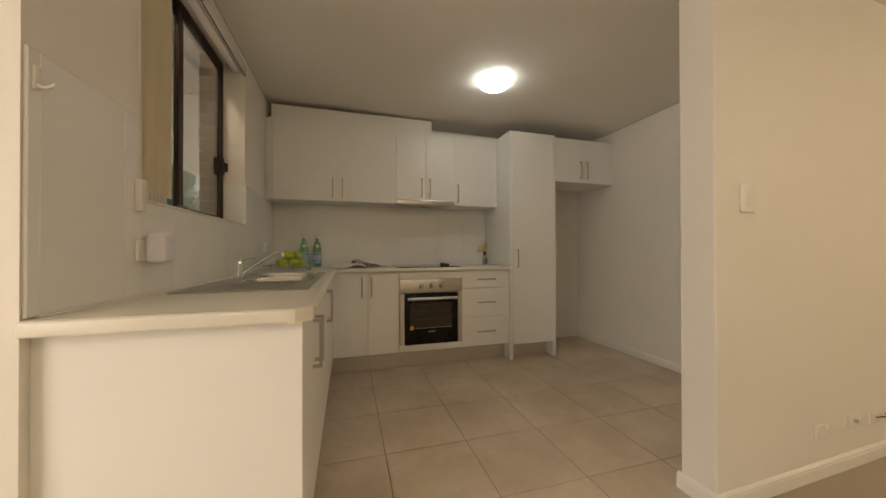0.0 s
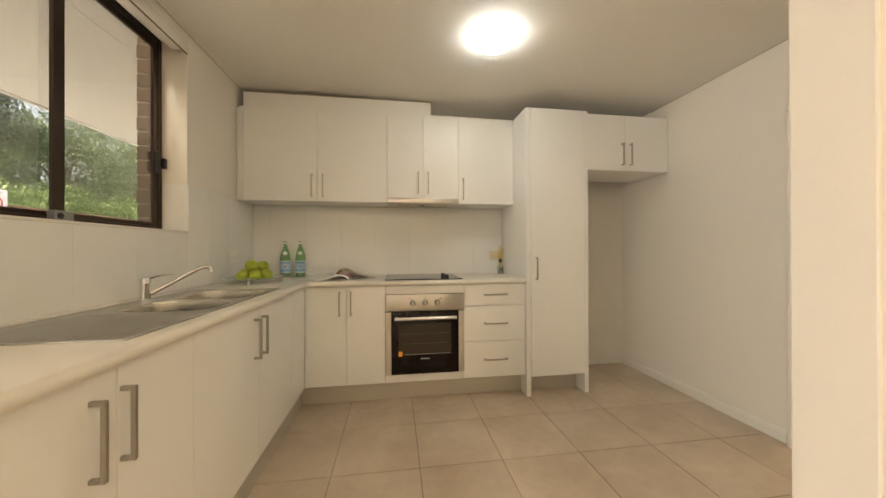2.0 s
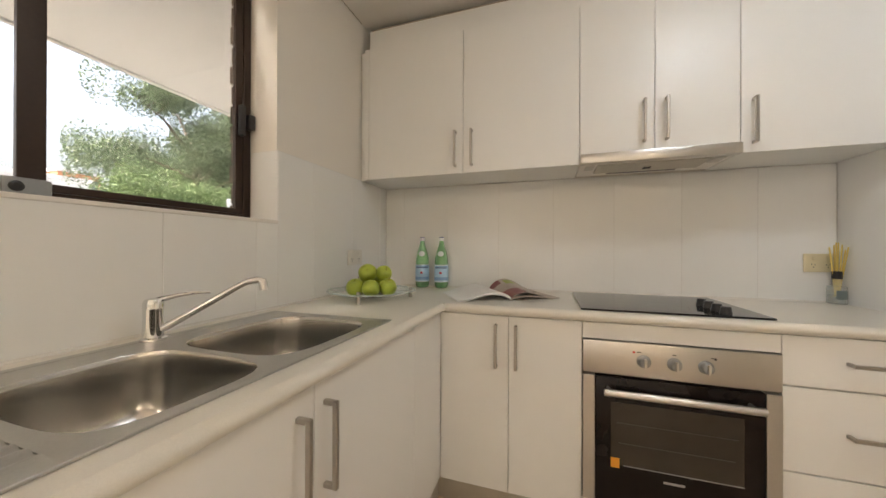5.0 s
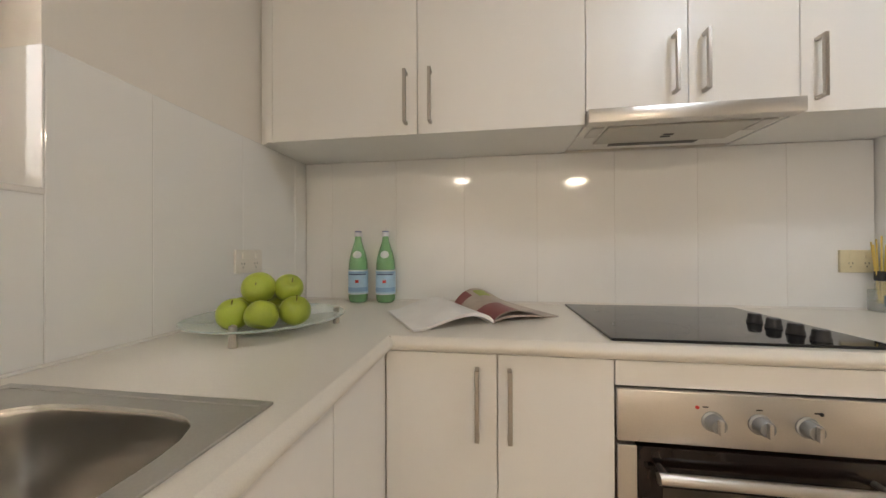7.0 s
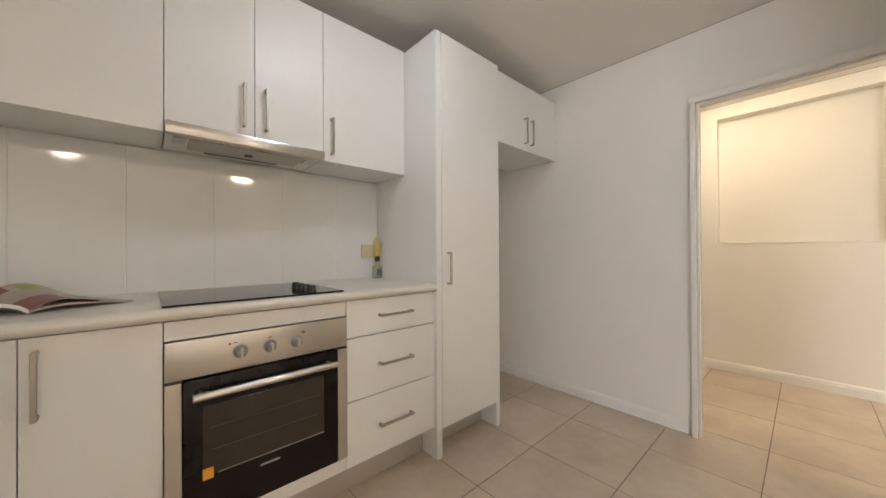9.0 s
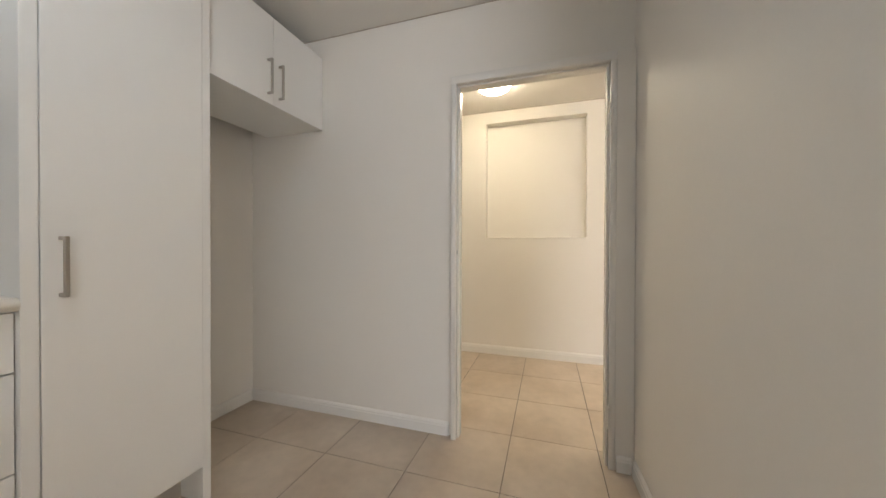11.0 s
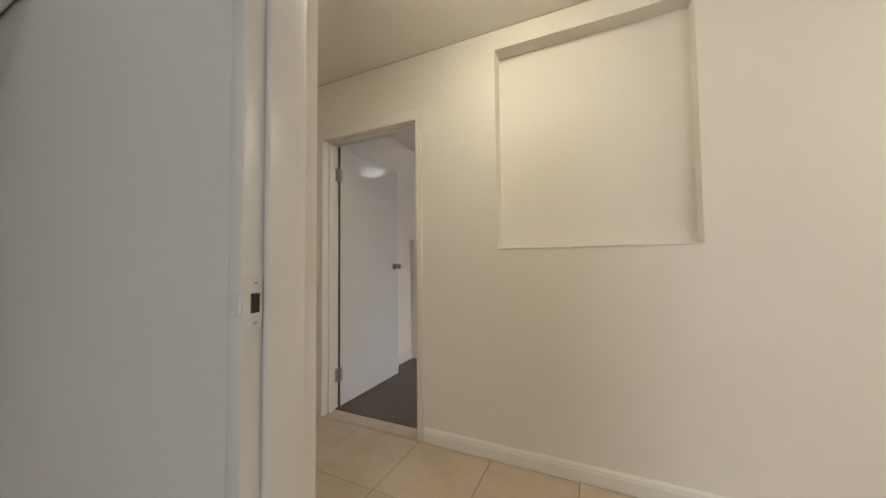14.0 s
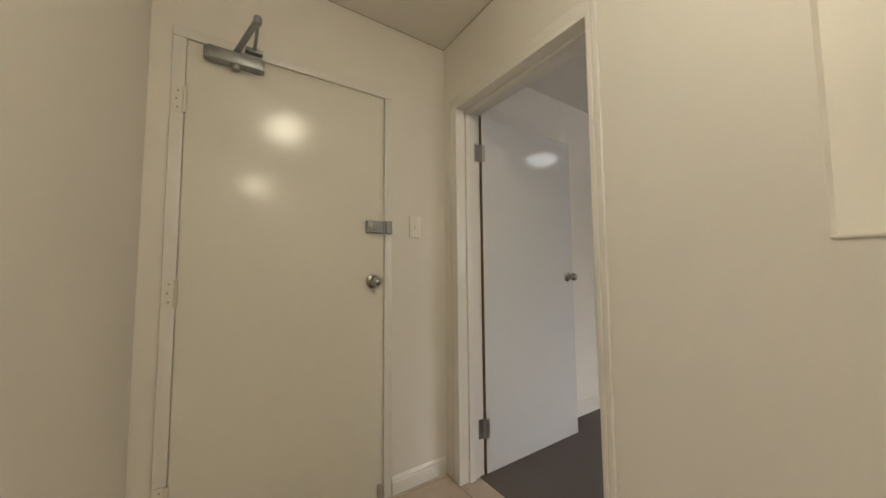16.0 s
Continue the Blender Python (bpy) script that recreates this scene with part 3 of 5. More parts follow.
d = side_front(u, "door", -2.18, -1.886, Z0, Z1)
bar_handle(d, "z", (XF, -2.169, 0.745), 0.165, 0.028, (1, 0, 0))
u = thing("base_cabinet", (0.3, -1.4, 0), "white two-door base cabinet under the sink", "cabinet", "base cabinets")
bm = B(0.02, -1.884, 0.16, XF - TH - 0.002, -0.868, 0.70)
part("body", bm, M_CARC, u)
d = side_front(u, "door", -1.886, -1.38, Z0, Z1)
bar_handle(d, "z", (XF, -1.428, 0.745), 0.175, 0.028, (1, 0, 0))
d = side_front(u, "door", -1.38, -0.866, Z0, Z1)
bar_handle(d, "z", (XF, -1.348, 0.745), 0.175, 0.028, (1, 0, 0))
u = thing("corner_cabinet", (0.6, -0.4, 0), "white two-door corner base cabinet under the worktop", "cabinet", "base cabinets")
part("body", B(0.02, YF + TH + 0.002, 0.16, 1.145, -0.012, 0.886), M_CARC, u)
part("filler", B(XF - TH, -0.865, Z0, XF, YF + 0.001, Z1, bev=0.001), M_CAB, u)
d = back_front(u, "door", XF + 0.002, 0.87, Z0, Z1)
bar_handle(d, "z", (0.820, YF, 0.763), 0.165, 0.028, (0, -1, 0))
d = back_front(u, "door", 0.87, 1.147, Z0, Z1)
bar_handle(d, "z", (0.900, YF, 0.763), 0.165, 0.028, (0, -1, 0))

u = thing("oven_cabinet", (1.445, -0.3, 0), "white cabinet housing the built-in oven", "cabinet", "base cabinets")
part("body", B(1.149, -0.55, 0.16, 1.163, -0.012, 0.886), M_CARC, u)
part("body", B(1.727, -0.55, 0.16, 1.741, -0.012, 0.886), M_CARC, u)
back_front(u, "top_panel", 1.147, 1.743, 0.822, Z1)
back_front(u, "bottom_panel", 1.147, 1.743, Z0, 0.222)

u = thing("drawer_cabinet", (1.99, -0.3, 0), "white base cabinet with three drawers beside the oven", "cabinet", "base cabinets")
part("body", B(1.745, YF + TH + 0.002, 0.16, 2.236, -0.012, 0.886), M_CARC, u)
for z0, z1, zh in ((Z0, 0.444, 0.305), (0.447, 0.719, 0.584), (0.722, Z1, 0.806)):
    d = back_front(u, "drawer", 1.743, 2.238, z0, z1)
    bar_handle(d, "x", (1.992, YF, zh), 0.174, 0.028, (0, -1, 0))

u = thing("tall_cabinet", (2.5, -0.3, 0), "tall white pantry cabinet with a single door", "cabinet")
part("side_panel", B(2.240, -0.60, 0.0, 2.276, -0.001, 2.272, bev=0.0015), M_CAB, u)
part("side_panel", B(2.730, -0.60, 0.0, 2.764, -0.001, 2.272, bev=0.0015), M_CAB, u)
part("body", B(2.278, YF + TH + 0.002, 0.16, 2.728, -0.012, 2.268), M_CARC, u)
d = back_front(u, "door", 2.277, 2.730, 0.152, 2.272, y=-0.602)
bar_handle(d, "z", (2.318, -0.602, 1.005), 0.165, 0.028, (0, -1, 0))
part("kickboard", B(2.278, -0.475, 0.0, 2.728, -0.46, 0.15), M_KICK, u)

u = thing("overhead_cabinet", (3.14, -0.3, 1.8), "white overhead cabinet above the fridge recess", "cabinet")
part("body", B(2.766, YF + TH + 0.002, 1.804, 3.508, -0.13, 2.262), M_CAB, u)
d = back_front(u, "door", 2.765, 3.120, 1.802, 2.262)
bar_handle(d, "z", (3.082, YF, 1.937), 0.17, 0.028, (0, -1, 0))
d = back_front(u, "door", 3.120, 3.511, 1.802, 2.262)
bar_handle(d, "z", (3.156, YF, 1.937), 0.17, 0.028, (0, -1, 0))

u = thing("kickboard", (1.4, -0.52, 0), "brushed grey kickboard along the base cabinets", "kickboard")
part("back_run", B(0.535, -0.475, 0.0, 2.239, -0.46, 0.16), M_KICK, u)
part("side_run", B(0.52, -2.515, 0.0, 0.535, -0.46, 0.16), M_KICK, u)

# wall cabinets
YU = -0.318


def wall_cabinet(x0, x1, z0, doors, label):
    u = thing("wall_cabinet", ((x0 + x1) / 2, -0.15, z0), label, "cabinet", "wall cabinets")
    part("body", B(x0 + 0.001, YU + TH + 0.001, z0, x1 - 0.001, -0.002, 2.274), M_CAB, u)
    for a, b, hx, hz in doors:
        d = part("door", B(a + 0.0013, YU, z0 - 0.002, b - 0.0013, YU + TH, 2.276, bev=0.0012), M_CAB, u)
        bar_handle(d, "z", (hx, YU, hz), 0.17, 0.028, (0, -1, 0))
    return u


u = wall_cabinet(0.061, 1.156, 1.547, [(0.061, 0.607, 0.568, 1.668), (0.607, 1.156, 0.653, 1.668)], "white two-door wall cabinet in the corner")
part("filler", B(0.034, -0.318, 1.545, 0.0602, -0.300, 2.276, bev=0.001), M_CAB, u)
part("recessed_filler", B(0.0015, -0.296, 1.547, 0.0605, -0.0015, 2.274), M_CAB, u)
wall_cabinet(1.156, 1.752, 1.588, [(1.156, 1.454, 1.412, 1.712), (1.454, 1.752, 1.496, 1.712)], "white two-door wall cabinet over the rangehood")
wall_cabinet(1.752, 2.2385, 1.547, [(1.752, 2.238, 1.792, 1.668)], "white single-door wall cabinet beside the pantry")
solid("bulkhead", B(0.040, -0.272, 2.278, 1.527, -0.002, 2.41, bev=0.002), M_CAB, "white filler box between wall cabinets and ceiling", "bulkhead")

# ---- worktop ----
u = thing("worktop", (0.6, -0.6, 0.89), "cream laminate L-shaped worktop with a rounded front edge", "worktop")
ZB0, ZB1 = 0.888, 0.925
bm = bmesh.new()
cx, cy = [0.0, 0.10, 0.535, 0.592, 2.239], [-2.505, -1.78, -0.975, -0.592, -0.001]
cells = {(i, j) for i in range(4) for j in range(4) if (i < 3 or j == 3) and (i, j) != (1, 1)}
for i, j in cells:
    x0, x1, y0, y1 = cx[i], cx[i + 1], cy[j], cy[j + 1]
    quads = [[(x0, y0, z), (x1, y0, z), (x1, y1, z), (x0, y1, z)] for z in (ZB0, ZB1)]
    for di, dj, a, b in ((-1, 0, (x0, y0), (x0, y1)), (1, 0, (x1, y0), (x1, y1)), (0, -1, (x0, y0), (x1, y0)), (0, 1, (x0, y1), (x1, y1))):
        if (i + di, j + dj) not in cells and not (j == 0 and dj == -1):
            quads.append([(*a, ZB0), (*b, ZB0), (*b, ZB1), (*a, ZB1)])
    for q in quads:
        bm.faces.new([bm.verts.new(p) for p in q])
v = [bm.verts.new((x, y, z)) for z in (ZB0, ZB1) for x, y in ((0, -2.56), (0.555, -2.56), (0.592, -2.525), (0.592, -2.505), (0, -2.505))]
for k in range(5):
    if k != 3:
        bm.faces.new((v[k], v[(k + 1) % 5], v[5 + (k + 1) % 5], v[5 + k]))
bm.faces.new(v[:5][::-1])
bm.faces.new(v[5:])
bmesh.ops.remove_doubles(bm, verts=bm.verts, dist=1e-5)
part("slab", bm, M_BENCH, u)


def nose(n=8):
    """Half-round front edge: (outward, height)."""
    h = ZB1 - ZB0
    return [(0.0, ZB0)] + [(0.016 * math.sin(math.pi * k / n) ** 0.7, ZB0 + h * k / n) for k in range(1, n)] + [(0.0, ZB1)]


part("front_edge", extrude_profile(bmesh.new(), [(-0.592 - a, z) for a, z in nose()], "x", 0.600, 2.239), M_BENCH, u, smooth=True)
part("front_edge", extrude_profile(bmesh.new(), [(0.592 + a, z) for a, z in nose()], "y", -2.525, -0.600), M_BENCH, u, smooth=True)
part("end_edge", B(0.0, -2.576, ZB0, 0.553, -2.5605, ZB1, bev=0.0075, seg=4), M_BENCH, u, smooth=True)
bm = bmesh.new()
v = [bm.verts.new((x, y, z)) for z in (ZB0 - 0.001, ZB1 + 0.0005) for x, y in ((0.545, -2.575), (0.565, -2.572), (0.606, -2.533), (0.609, -2.515), (0.593, -2.515), (0.553, -2.559))]
for k in range(6):
    bm.faces.new((v[k], v[(k + 1) % 6], v[6 + (k + 1) % 6], v[6 + k]))
bm.faces.new(v[:6][::-1])
bm.faces.new(v[6:])
part("corner_trim", bm, M_BENCH, u, "clipped corner edging strip")

# ---- sink and tap ----
SZ = 0.9285
sink = thing("kitchen_sink", (0.32, -1.5, 0.925), "stainless steel double-bowl sink with a ribbed drainer", "sink")
SX0, SX1, SY0, SY1 = 0.075, 0.548, -2.115, -0.985


def rounded(cx, cy, hx, hy, ang, p=3.4):
    c, s = math.cos(ang), math.sin(ang)
    r = (abs(c / hx) ** p + abs(s / hy) ** p) ** (-1 / p)
    return cx + r * c, cy + r * s


def bowl(cx, cy, hx, hy, rect, depth):
    """The flat steel deck inside the rectangle rect, and the pressed bowl hung in it."""
    bm, deck = bmesh.new(), bmesh.new()
    x0, x1, y0, y1 = rect
    angs = sorted([2 * math.pi * k / 48 for k in range(48)] + [math.atan2(b - cy, a - cx) % (2 * math.pi) for a in (x0, x1) for b in (y0, y1)])
    outer = []
    for a in angs:
        c, s = math.cos(a), math.sin(a)
        t = min((x1 - cx) / c if c > 1e-9 else (x0 - cx) / c if c < -1e-9 else 1e9, (y1 - cy) / s if s > 1e-9 else (y0 - cy) / s if s < -1e-9 else 1e9)
        outer.append(deck.verts.new((cx + t * c, cy + t * s, SZ)))
    inner = [deck.verts.new((*rounded(cx, cy, hx, hy, a, 4.2), SZ)) for a in angs]
    for k in range(len(angs)):
        deck.faces.new((outer[k], outer[(k + 1) % len(angs)], inner[(k + 1) % len(angs)], inner[k]))
    rings = []
    for k, dz in ((1.0, 0.0), (0.992, -0.0025), (0.985, -0.010), (0.97, -depth * 0.3), (0.955, -depth * 0.6), (0.935, -depth * 0.85), (0.88, -depth * 0.96), (0.75, -depth), (0.14, -depth - 0.004)):
        rings.append([bm.verts.new((*rounded(cx, cy, hx * k, hy * k, a, 4.2 if k > 0.5 else 2.0), SZ + dz)) for a in angs])
    n = len(angs)
    for a, b in zip(rings, rings[1:]):
        for k in range(n):
            bm.faces.new((a[k], a[(k + 1) % n], b[(k + 1) % n], b[k]))
    bm.faces.new(rings[-1])
    part("deck", deck, M_SINK, sink)
    part("bowl", bm, M_BOWL, sink, smooth=True)


bowl(0.348, -1.560, 0.172, 0.142, (SX0 + 0.02, SX1 - 0.012, -1.726, -1.41), 0.14)
bowl(0.338, -1.212, 0.174, 0.184, (SX0 + 0.02, SX1 - 0.012, -1.41, SY1 - 0.015), 0.15)
bm = bmesh.new()
for x0, y0, x1, y1 in ((SX0, SY0, SX0 + 0.02, SY1), (SX1 - 0.012, SY0, SX1, SY1), (SX0 + 0.02, SY1 - 0.015, SX1 - 0.012, SY1), (SX0 + 0.02, SY0, SX1 - 0.012, SY0 + 0.015)):
    box(bm, x0, y0, 0.9255, x1, y1, SZ + 0.0015, bev=0.001, seg=1)
part("rim", bm, M_SINK, sink)
prof = [(SX0 + 0.02, 0.9255)]
x = SX0 + 0.02
prof.append((x, SZ))
nr = 13
w = (SX1 - 0.036 - (SX0 + 0.06)) / nr
prof.append((SX0 + 0.06, SZ))
for k in range(nr):
    a = SX0 + 0.06 + k * w
    prof += [(a + w * q / 6, SZ - 0.0022 * math.sin(2 * math.pi * q / 6)) for q in range(6)]
prof += [(SX1 - 0.036, SZ), (SX1 - 0.012, SZ), (SX1 - 0.012, 0.9255)]
part("drainer", extrude_profile(bmesh.new(), prof, "y", SY0 + 0.015, -1.726), M_SINK, sink, "ribbed steel drainer", smooth=True)
for cx, cy, dp in ((0.345, -1.562, 0.14), (0.338, -1.212, 0.15)):
    zb = SZ - dp - 0.0038
    part("waste", lathe(bmesh.new(), [(0.0, zb), (0.03, zb), (0.036, zb + 0.004), (0.030, zb + 0.0055), (0.012, zb + 0.003)], cx, cy, 20), M_CHROME, sink, "chrome sink waste", smooth=True)

tap = thing("mixer_tap", (0.10, -1.385, 0.93), "chrome single-lever kitchen mixer tap with a long spout", "tap")
part("body", lathe(bmesh.new(), [(0.027, 0.929), (0.027, 0.935), (0.0215, 0.938), (0.020, 0.998), (0.021, 1.005), (0.021, 1.022), (0.017, 1.030), (0.006, 1.033)], 0.10, -1.385), M_CHROME, tap, smooth=True)
part("spout", sweep(bmesh.new(), [(0.11, -1.378, 0.955), (0.125, -1.37, 0.962), (0.19, -1.325, 1.010), (0.25, -1.285, 1.055), (0.272, -1.271, 1.069), (0.294, -1.256, 1.073), (0.306, -1.248, 1.067)], [0.0095, 0.0095, 0.009, 0.0085, 0.0085, 0.009, 0.009], 14), M_CHROME, tap, smooth=True)
part("aerator", sweep(bmesh.new(), [(0.302, -1.251, 1.071), (0.305, -1.249, 1.046)], 0.011, 14), M_CHROME, tap, smooth=True)
part("lever", sweep(bmesh.new(), [(0.10, -1.375, 1.026), (0.125, -1.345, 1.036), (0.15, -1.315, 1.040), (0.168, -1.292, 1.038)], [0.008, 0.0055, 0.004, 0.0025], 10), M_CHROME, tap, smooth=True)

# ---- oven ----
oven = thing("built_in_oven", (1.445, -0.4, 0.225), "stainless steel built-in oven with a black glass door", "oven")
part("body", B(1.166, -0.555, 0.226, 1.724, -0.03, 0.815), M_GREYMETAL, oven)
cp = part("control_panel", B(1.149, -0.592, 0.698, 1.741, -0.557, 0.819, bev=0.003), M_STEEL, oven, "brushed steel control panel", smooth=True)
for kx in (1.349, 1.443, 1.535):
    ax = Matrix.Translation((kx, -0.592, 0.757)) @ Matrix.Rotation(radians(90), 4, "X")
    k = part("knob", lathe(bmesh.new(), [(0.023, 0.0), (0.023, 0.003), (0.019, 0.005), (0.0175, 0.022), (0.015, 0.025)], 0, 0, 24, ax), M_GREYMETAL, cp, "round dull grey control knob", smooth=True)
    part("knob_grip", B(kx - 0.004, -0.626, 0.741, kx + 0.004, -0.612, 0.773, bev=0.0015), M_STEEL, k)
for kx in (1.335, 1.443, 1.555):
    part("print_mark", B(kx - 0.006, -0.5925, 0.787, kx + 0.006, -0.5921, 0.790), M_BLACK, cp)
for kx, m in ((1.318, M_RED), (1.562, M_BLACK)):
    ax = Matrix.Translation((kx, -0.592, 0.787)) @ Matrix.Rotation(radians(90), 4, "X")
    part("indicator_light", lathe(bmesh.new(), [(0.004, 0.0), (0.004, 0.002), (0.002, 0.003)], 0, 0, 12, ax), m, cp)
od = part("oven_door", B(1.192, -0.594, 0.226, 1.698, -0.557, 0.690, bev=0.003), M_OVENBLACK, oven, "black glass oven door", smooth=True)
part("side_trim", B(1.149, -0.594, 0.226, 1.1905, -0.557, 0.690, bev=0.002), M_STEEL, od)
part("side_trim", B(1.6995, -0.594, 0.226, 1.741, -0.557, 0.690, bev=0.002), M_STEEL, od)
part("viewing_window", B(1.243, -0.5962, 0.372, 1.640, -0.5945, 0.600, bev=0.0006, seg=1), M_OVENGLASS, od, "smoked glass viewing window")
bm = sweep(bmesh.new(), [(1.215, -0.640, 0.648), (1.675, -0.640, 0.648)], 0.0125, 16)
for x in (1.235, 1.655):
    sweep(bm, [(x, -0.592, 0.648), (x, -0.640, 0.648)], 0.007, 10)
part("handle", bm, M_STEEL, od, "steel bar handle", smooth=True)
part("window_edge", B(1.285, -0.5972, 0.372, 1.640, -0.5963, 0.3755), M_GREYMETAL, od)
part("sticker", B(1.243, -0.5972, 0.362, 1.272, -0.5964, 0.398), M_ORANGE, od, "orange paper sticker")
for z, x0 in ((0.525, 1.262), (0.452, 1.270)):
    part("rack_bar", B(x0, -0.5967, z, 2.886 - x0, -0.5962, z + 0.0035), M_RACK, od, "dim oven rack behind the glass")
part("maker_plate", B(1.41, -0.5948, 0.335, 1.475, -0.5943, 0.343), M_GREYMETAL, od)

# ---- rangehood ----
hood = thing("rangehood", (1.454, -0.2, 1.54), "slim stainless steel slide-out rangehood under the cabinet", "rangehood")
part("front_rail", B(1.158, -0.345, 1.540, 1.750, -0.300, 1.584, bev=0.004), M_STEEL, hood, "brushed steel front rail", smooth=True)
part("body", B(1.160, -0.299, 1.548, 1.748, -0.03, 1.586, bev=0.002), M_CARC, hood)
part("filter", B(1.235, -0.285, 1.540, 1.675, -0.12, 1.5475, bev=0.002), M_FILTER, hood, "aluminium mesh grease filter")
for x in (1.185, 1.685):
    part("lamp_lens", B(x, -0.28, 1.542, x + 0.04, -0.19, 1.5478, bev=0.001, seg=1), M_LENS, hood)
part("rear_slot", B(1.30, -0.105, 1.544, 1.60, -0.075, 1.5478), M_BLACK, hood)
for y in (-0.178, -0.2):
    part("filter_latch", B(1.44, y - 0.004, 1.537, 1.47, y + 0.004, 1.5405), M_BLACK, hood)

# ---- cooktop ----
hob = thing("ceramic_cooktop", (1.44, -0.31, 0.925), "black ceramic glass cooktop with four knobs on the worktop", "cooktop")
part("glass_top", B(1.143, -0.572, 0.9255, 1.737, -0.062, 0.9325, bev=0.002), M_BLACKGLASS, hob)
for y in (-0.335, -0.400, -0.465, -0.530):
    part("knob", lathe(bmesh.new(), [(0.0185, 0.9328), (0.0185, 0.939), (0.0165, 0.942), (0.0155, 0.956), (0.013, 0.959)], 1.616, y, 20), M_BLACK, hob, "black control knob", smooth=True)
for cx, cy, r in ((1.29, -0.43, 0.09), (1.29, -0.19, 0.07), (1.50, -0.19, 0.09), (1.47, -0.43, 0.07)):
    bm = bmesh.new()
    a, b = [[bm.verts.new((cx + q * math.cos(2 * math.pi * k / 48), cy + q * math.sin(2 * math.pi * k / 48), 0.9328)) for k in range(48)] for q in (r, r + 0.0012)]
    for k in range(48):
        bm.faces.new((a[k], a[(k + 1) % 48], b[(k + 1) % 48], b[k]))
    part("cooking_zone", bm, M_GREYMETAL, hob)

# ---- kitchen window and blind ----
win = thing("window_1", (-0.15, -1.5, 1.27), "brown aluminium sliding window over the sink", "window", kind="structure")
WY0, WY1, WZ0, WZ1 = -2.128, -0.907, 1.268, 2.383
bm = bmesh.new()
box(bm, -0.178, WY1 - 0.032, WZ0, -0.132, WY1, WZ1, bev=0.003)
box(bm, -0.178, WY0, WZ0, -0.132, WY0 + 0.032, WZ1, bev=0.003)
box(bm, -0.178, WY0 + 0.032, WZ0, -0.132, WY1 - 0.032, WZ0 + 0.024, bev=0.003)
box(bm, -0.178, WY0 + 0.032, WZ1 - 0.035, -0.132, WY1 - 0.032, WZ1, bev=0.003)
part("window_frame", bm, M_FRAME, win)


def sash(y0, y1, x0, x1, stile):
    bm = bmesh.new()
    box(bm, x0, y0, WZ0 + 0.025, x1, y0 + stile[0], WZ1 - 0.036, bev=0.002)
    box(bm, x0, y1 - stile[1], WZ0 + 0.025, x1, y1, WZ1 - 0.036, bev=0.002)
    box(bm, x0, y0 + stile[0], WZ0 + 0.025, x1, y1 - stile[1], WZ0 + 0.045, bev=0.002)
    box(bm, x0, y0 + stile[0], WZ1 - 0.07, x1, y1 - stile[1], WZ1 - 0.036, bev=0.002)
    s = part("sash", bm, M_FRAME, win)
    p = part("pane", B((x0 + x1) / 2 - 0.002, y0 + stile[0], WZ0 + 0.045, (x0 + x1) / 2 + 0.002, y1 - stile[1], WZ1 - 0.07), M_PANE, s, "window glass with a grey tint that dims the outside")
    p.visible_shadow = False
    return s


fix = sash(-2.094, -1.468, -0.172, -0.156, (0.03, 0.028))
slide = sash(-1.522, -0.941, -0.152, -0.136, (0.048, 0.03))
part("latch", B(-0.134, -0.965, 1.60, -0.112, -0.945, 1.72, bev=0.004), M_BLACK, slide, "black sash latch", smooth=True)
part("catch", B(-0.131, -0.938, 1.63, -0.100, -0.912, 1.69, bev=0.005), M_BLACK, win, "black window catch", smooth=True)
lk = part("sash_lock", B(-0.130, -1.555, 1.269, -0.100, -1.478, 1.315, bev=0.003), M_GREYMETAL, slide, "grey key lock on the sash")
ax = Matrix.Translation((-0.100, -1.535, 1.294)) @ Matrix.Rotation(radians(90), 4, "Y")
part("lock_barrel", lathe(bmesh.new(), [(0.012, 0.0), (0.012, 0.004), (0.007, 0.005)], 0, 0, 16, ax), M_BLACK, lk)

blind = thing("vertical_blind", (-0.06, -1.5, 2.38), "cream vertical blind stacked open at the window side", "blind")
part("headrail", B(-0.075, -2.125, 2.335, -0.025, -0.912, 2.378, bev=0.004), M_TRIM, blind, "white aluminium headrail")
# Strip on the lip's underside, coloured dark as the shaded track gap.
part("track_shadow_strip", B(0.001, -2.12, 2.3162, 0.0095, -0.914, 2.3182), M_DARKGAP, blind, "dark strip painted as the shadow gap under the rail")
part("pelmet_lip", B(-0.006, -2.125, 2.318, 0.012, -0.912, 2.384, bev=0.003), M_TRIM, blind)
for k in range(9):
    y = -2.105 + 0.0255 * k
    bm = bmesh.new()
    tilt = radians(74 + 6 * math.sin(k * 2.1))
    rows = []
    for s in range(7):
        q = (s / 6 - 0.5) * 0.089
        bow = 0.006 * (1 - (2 * s / 6 - 1) ** 2)
        dx, dy = q * math.sin(tilt) + bow * math.cos(tilt), q * math.cos(tilt) - bow * math.sin(tilt)
        rows.append([(-0.052 + dx, y + dy), (-0.052 + dx + 0.0007 * math.cos(tilt), y + dy - 0.0007 * math.sin(tilt))])
    ring = [r[0] for r in rows] + [r[1] for r in rows[::-1]]
    lo, hi = [bm.verts.new((*p, 1.30)) for p in ring], [bm.verts.new((*p, 2.334)) for p in ring]
    for i in range(len(ring)):
        j = (i + 1) % len(ring)
        bm.faces.new((lo[i], lo[j], hi[j], hi[i]))
    vane = part("vane", bm, M_BLIND, blind, "cream fabric vane", smooth=True)
    part("weight", B(-0.085, y - 0.004, 1.278, -0.02, y + 0.004, 1.330, bev=0.002, seg=1), M_TRIM, vane, "plastic bottom weight")
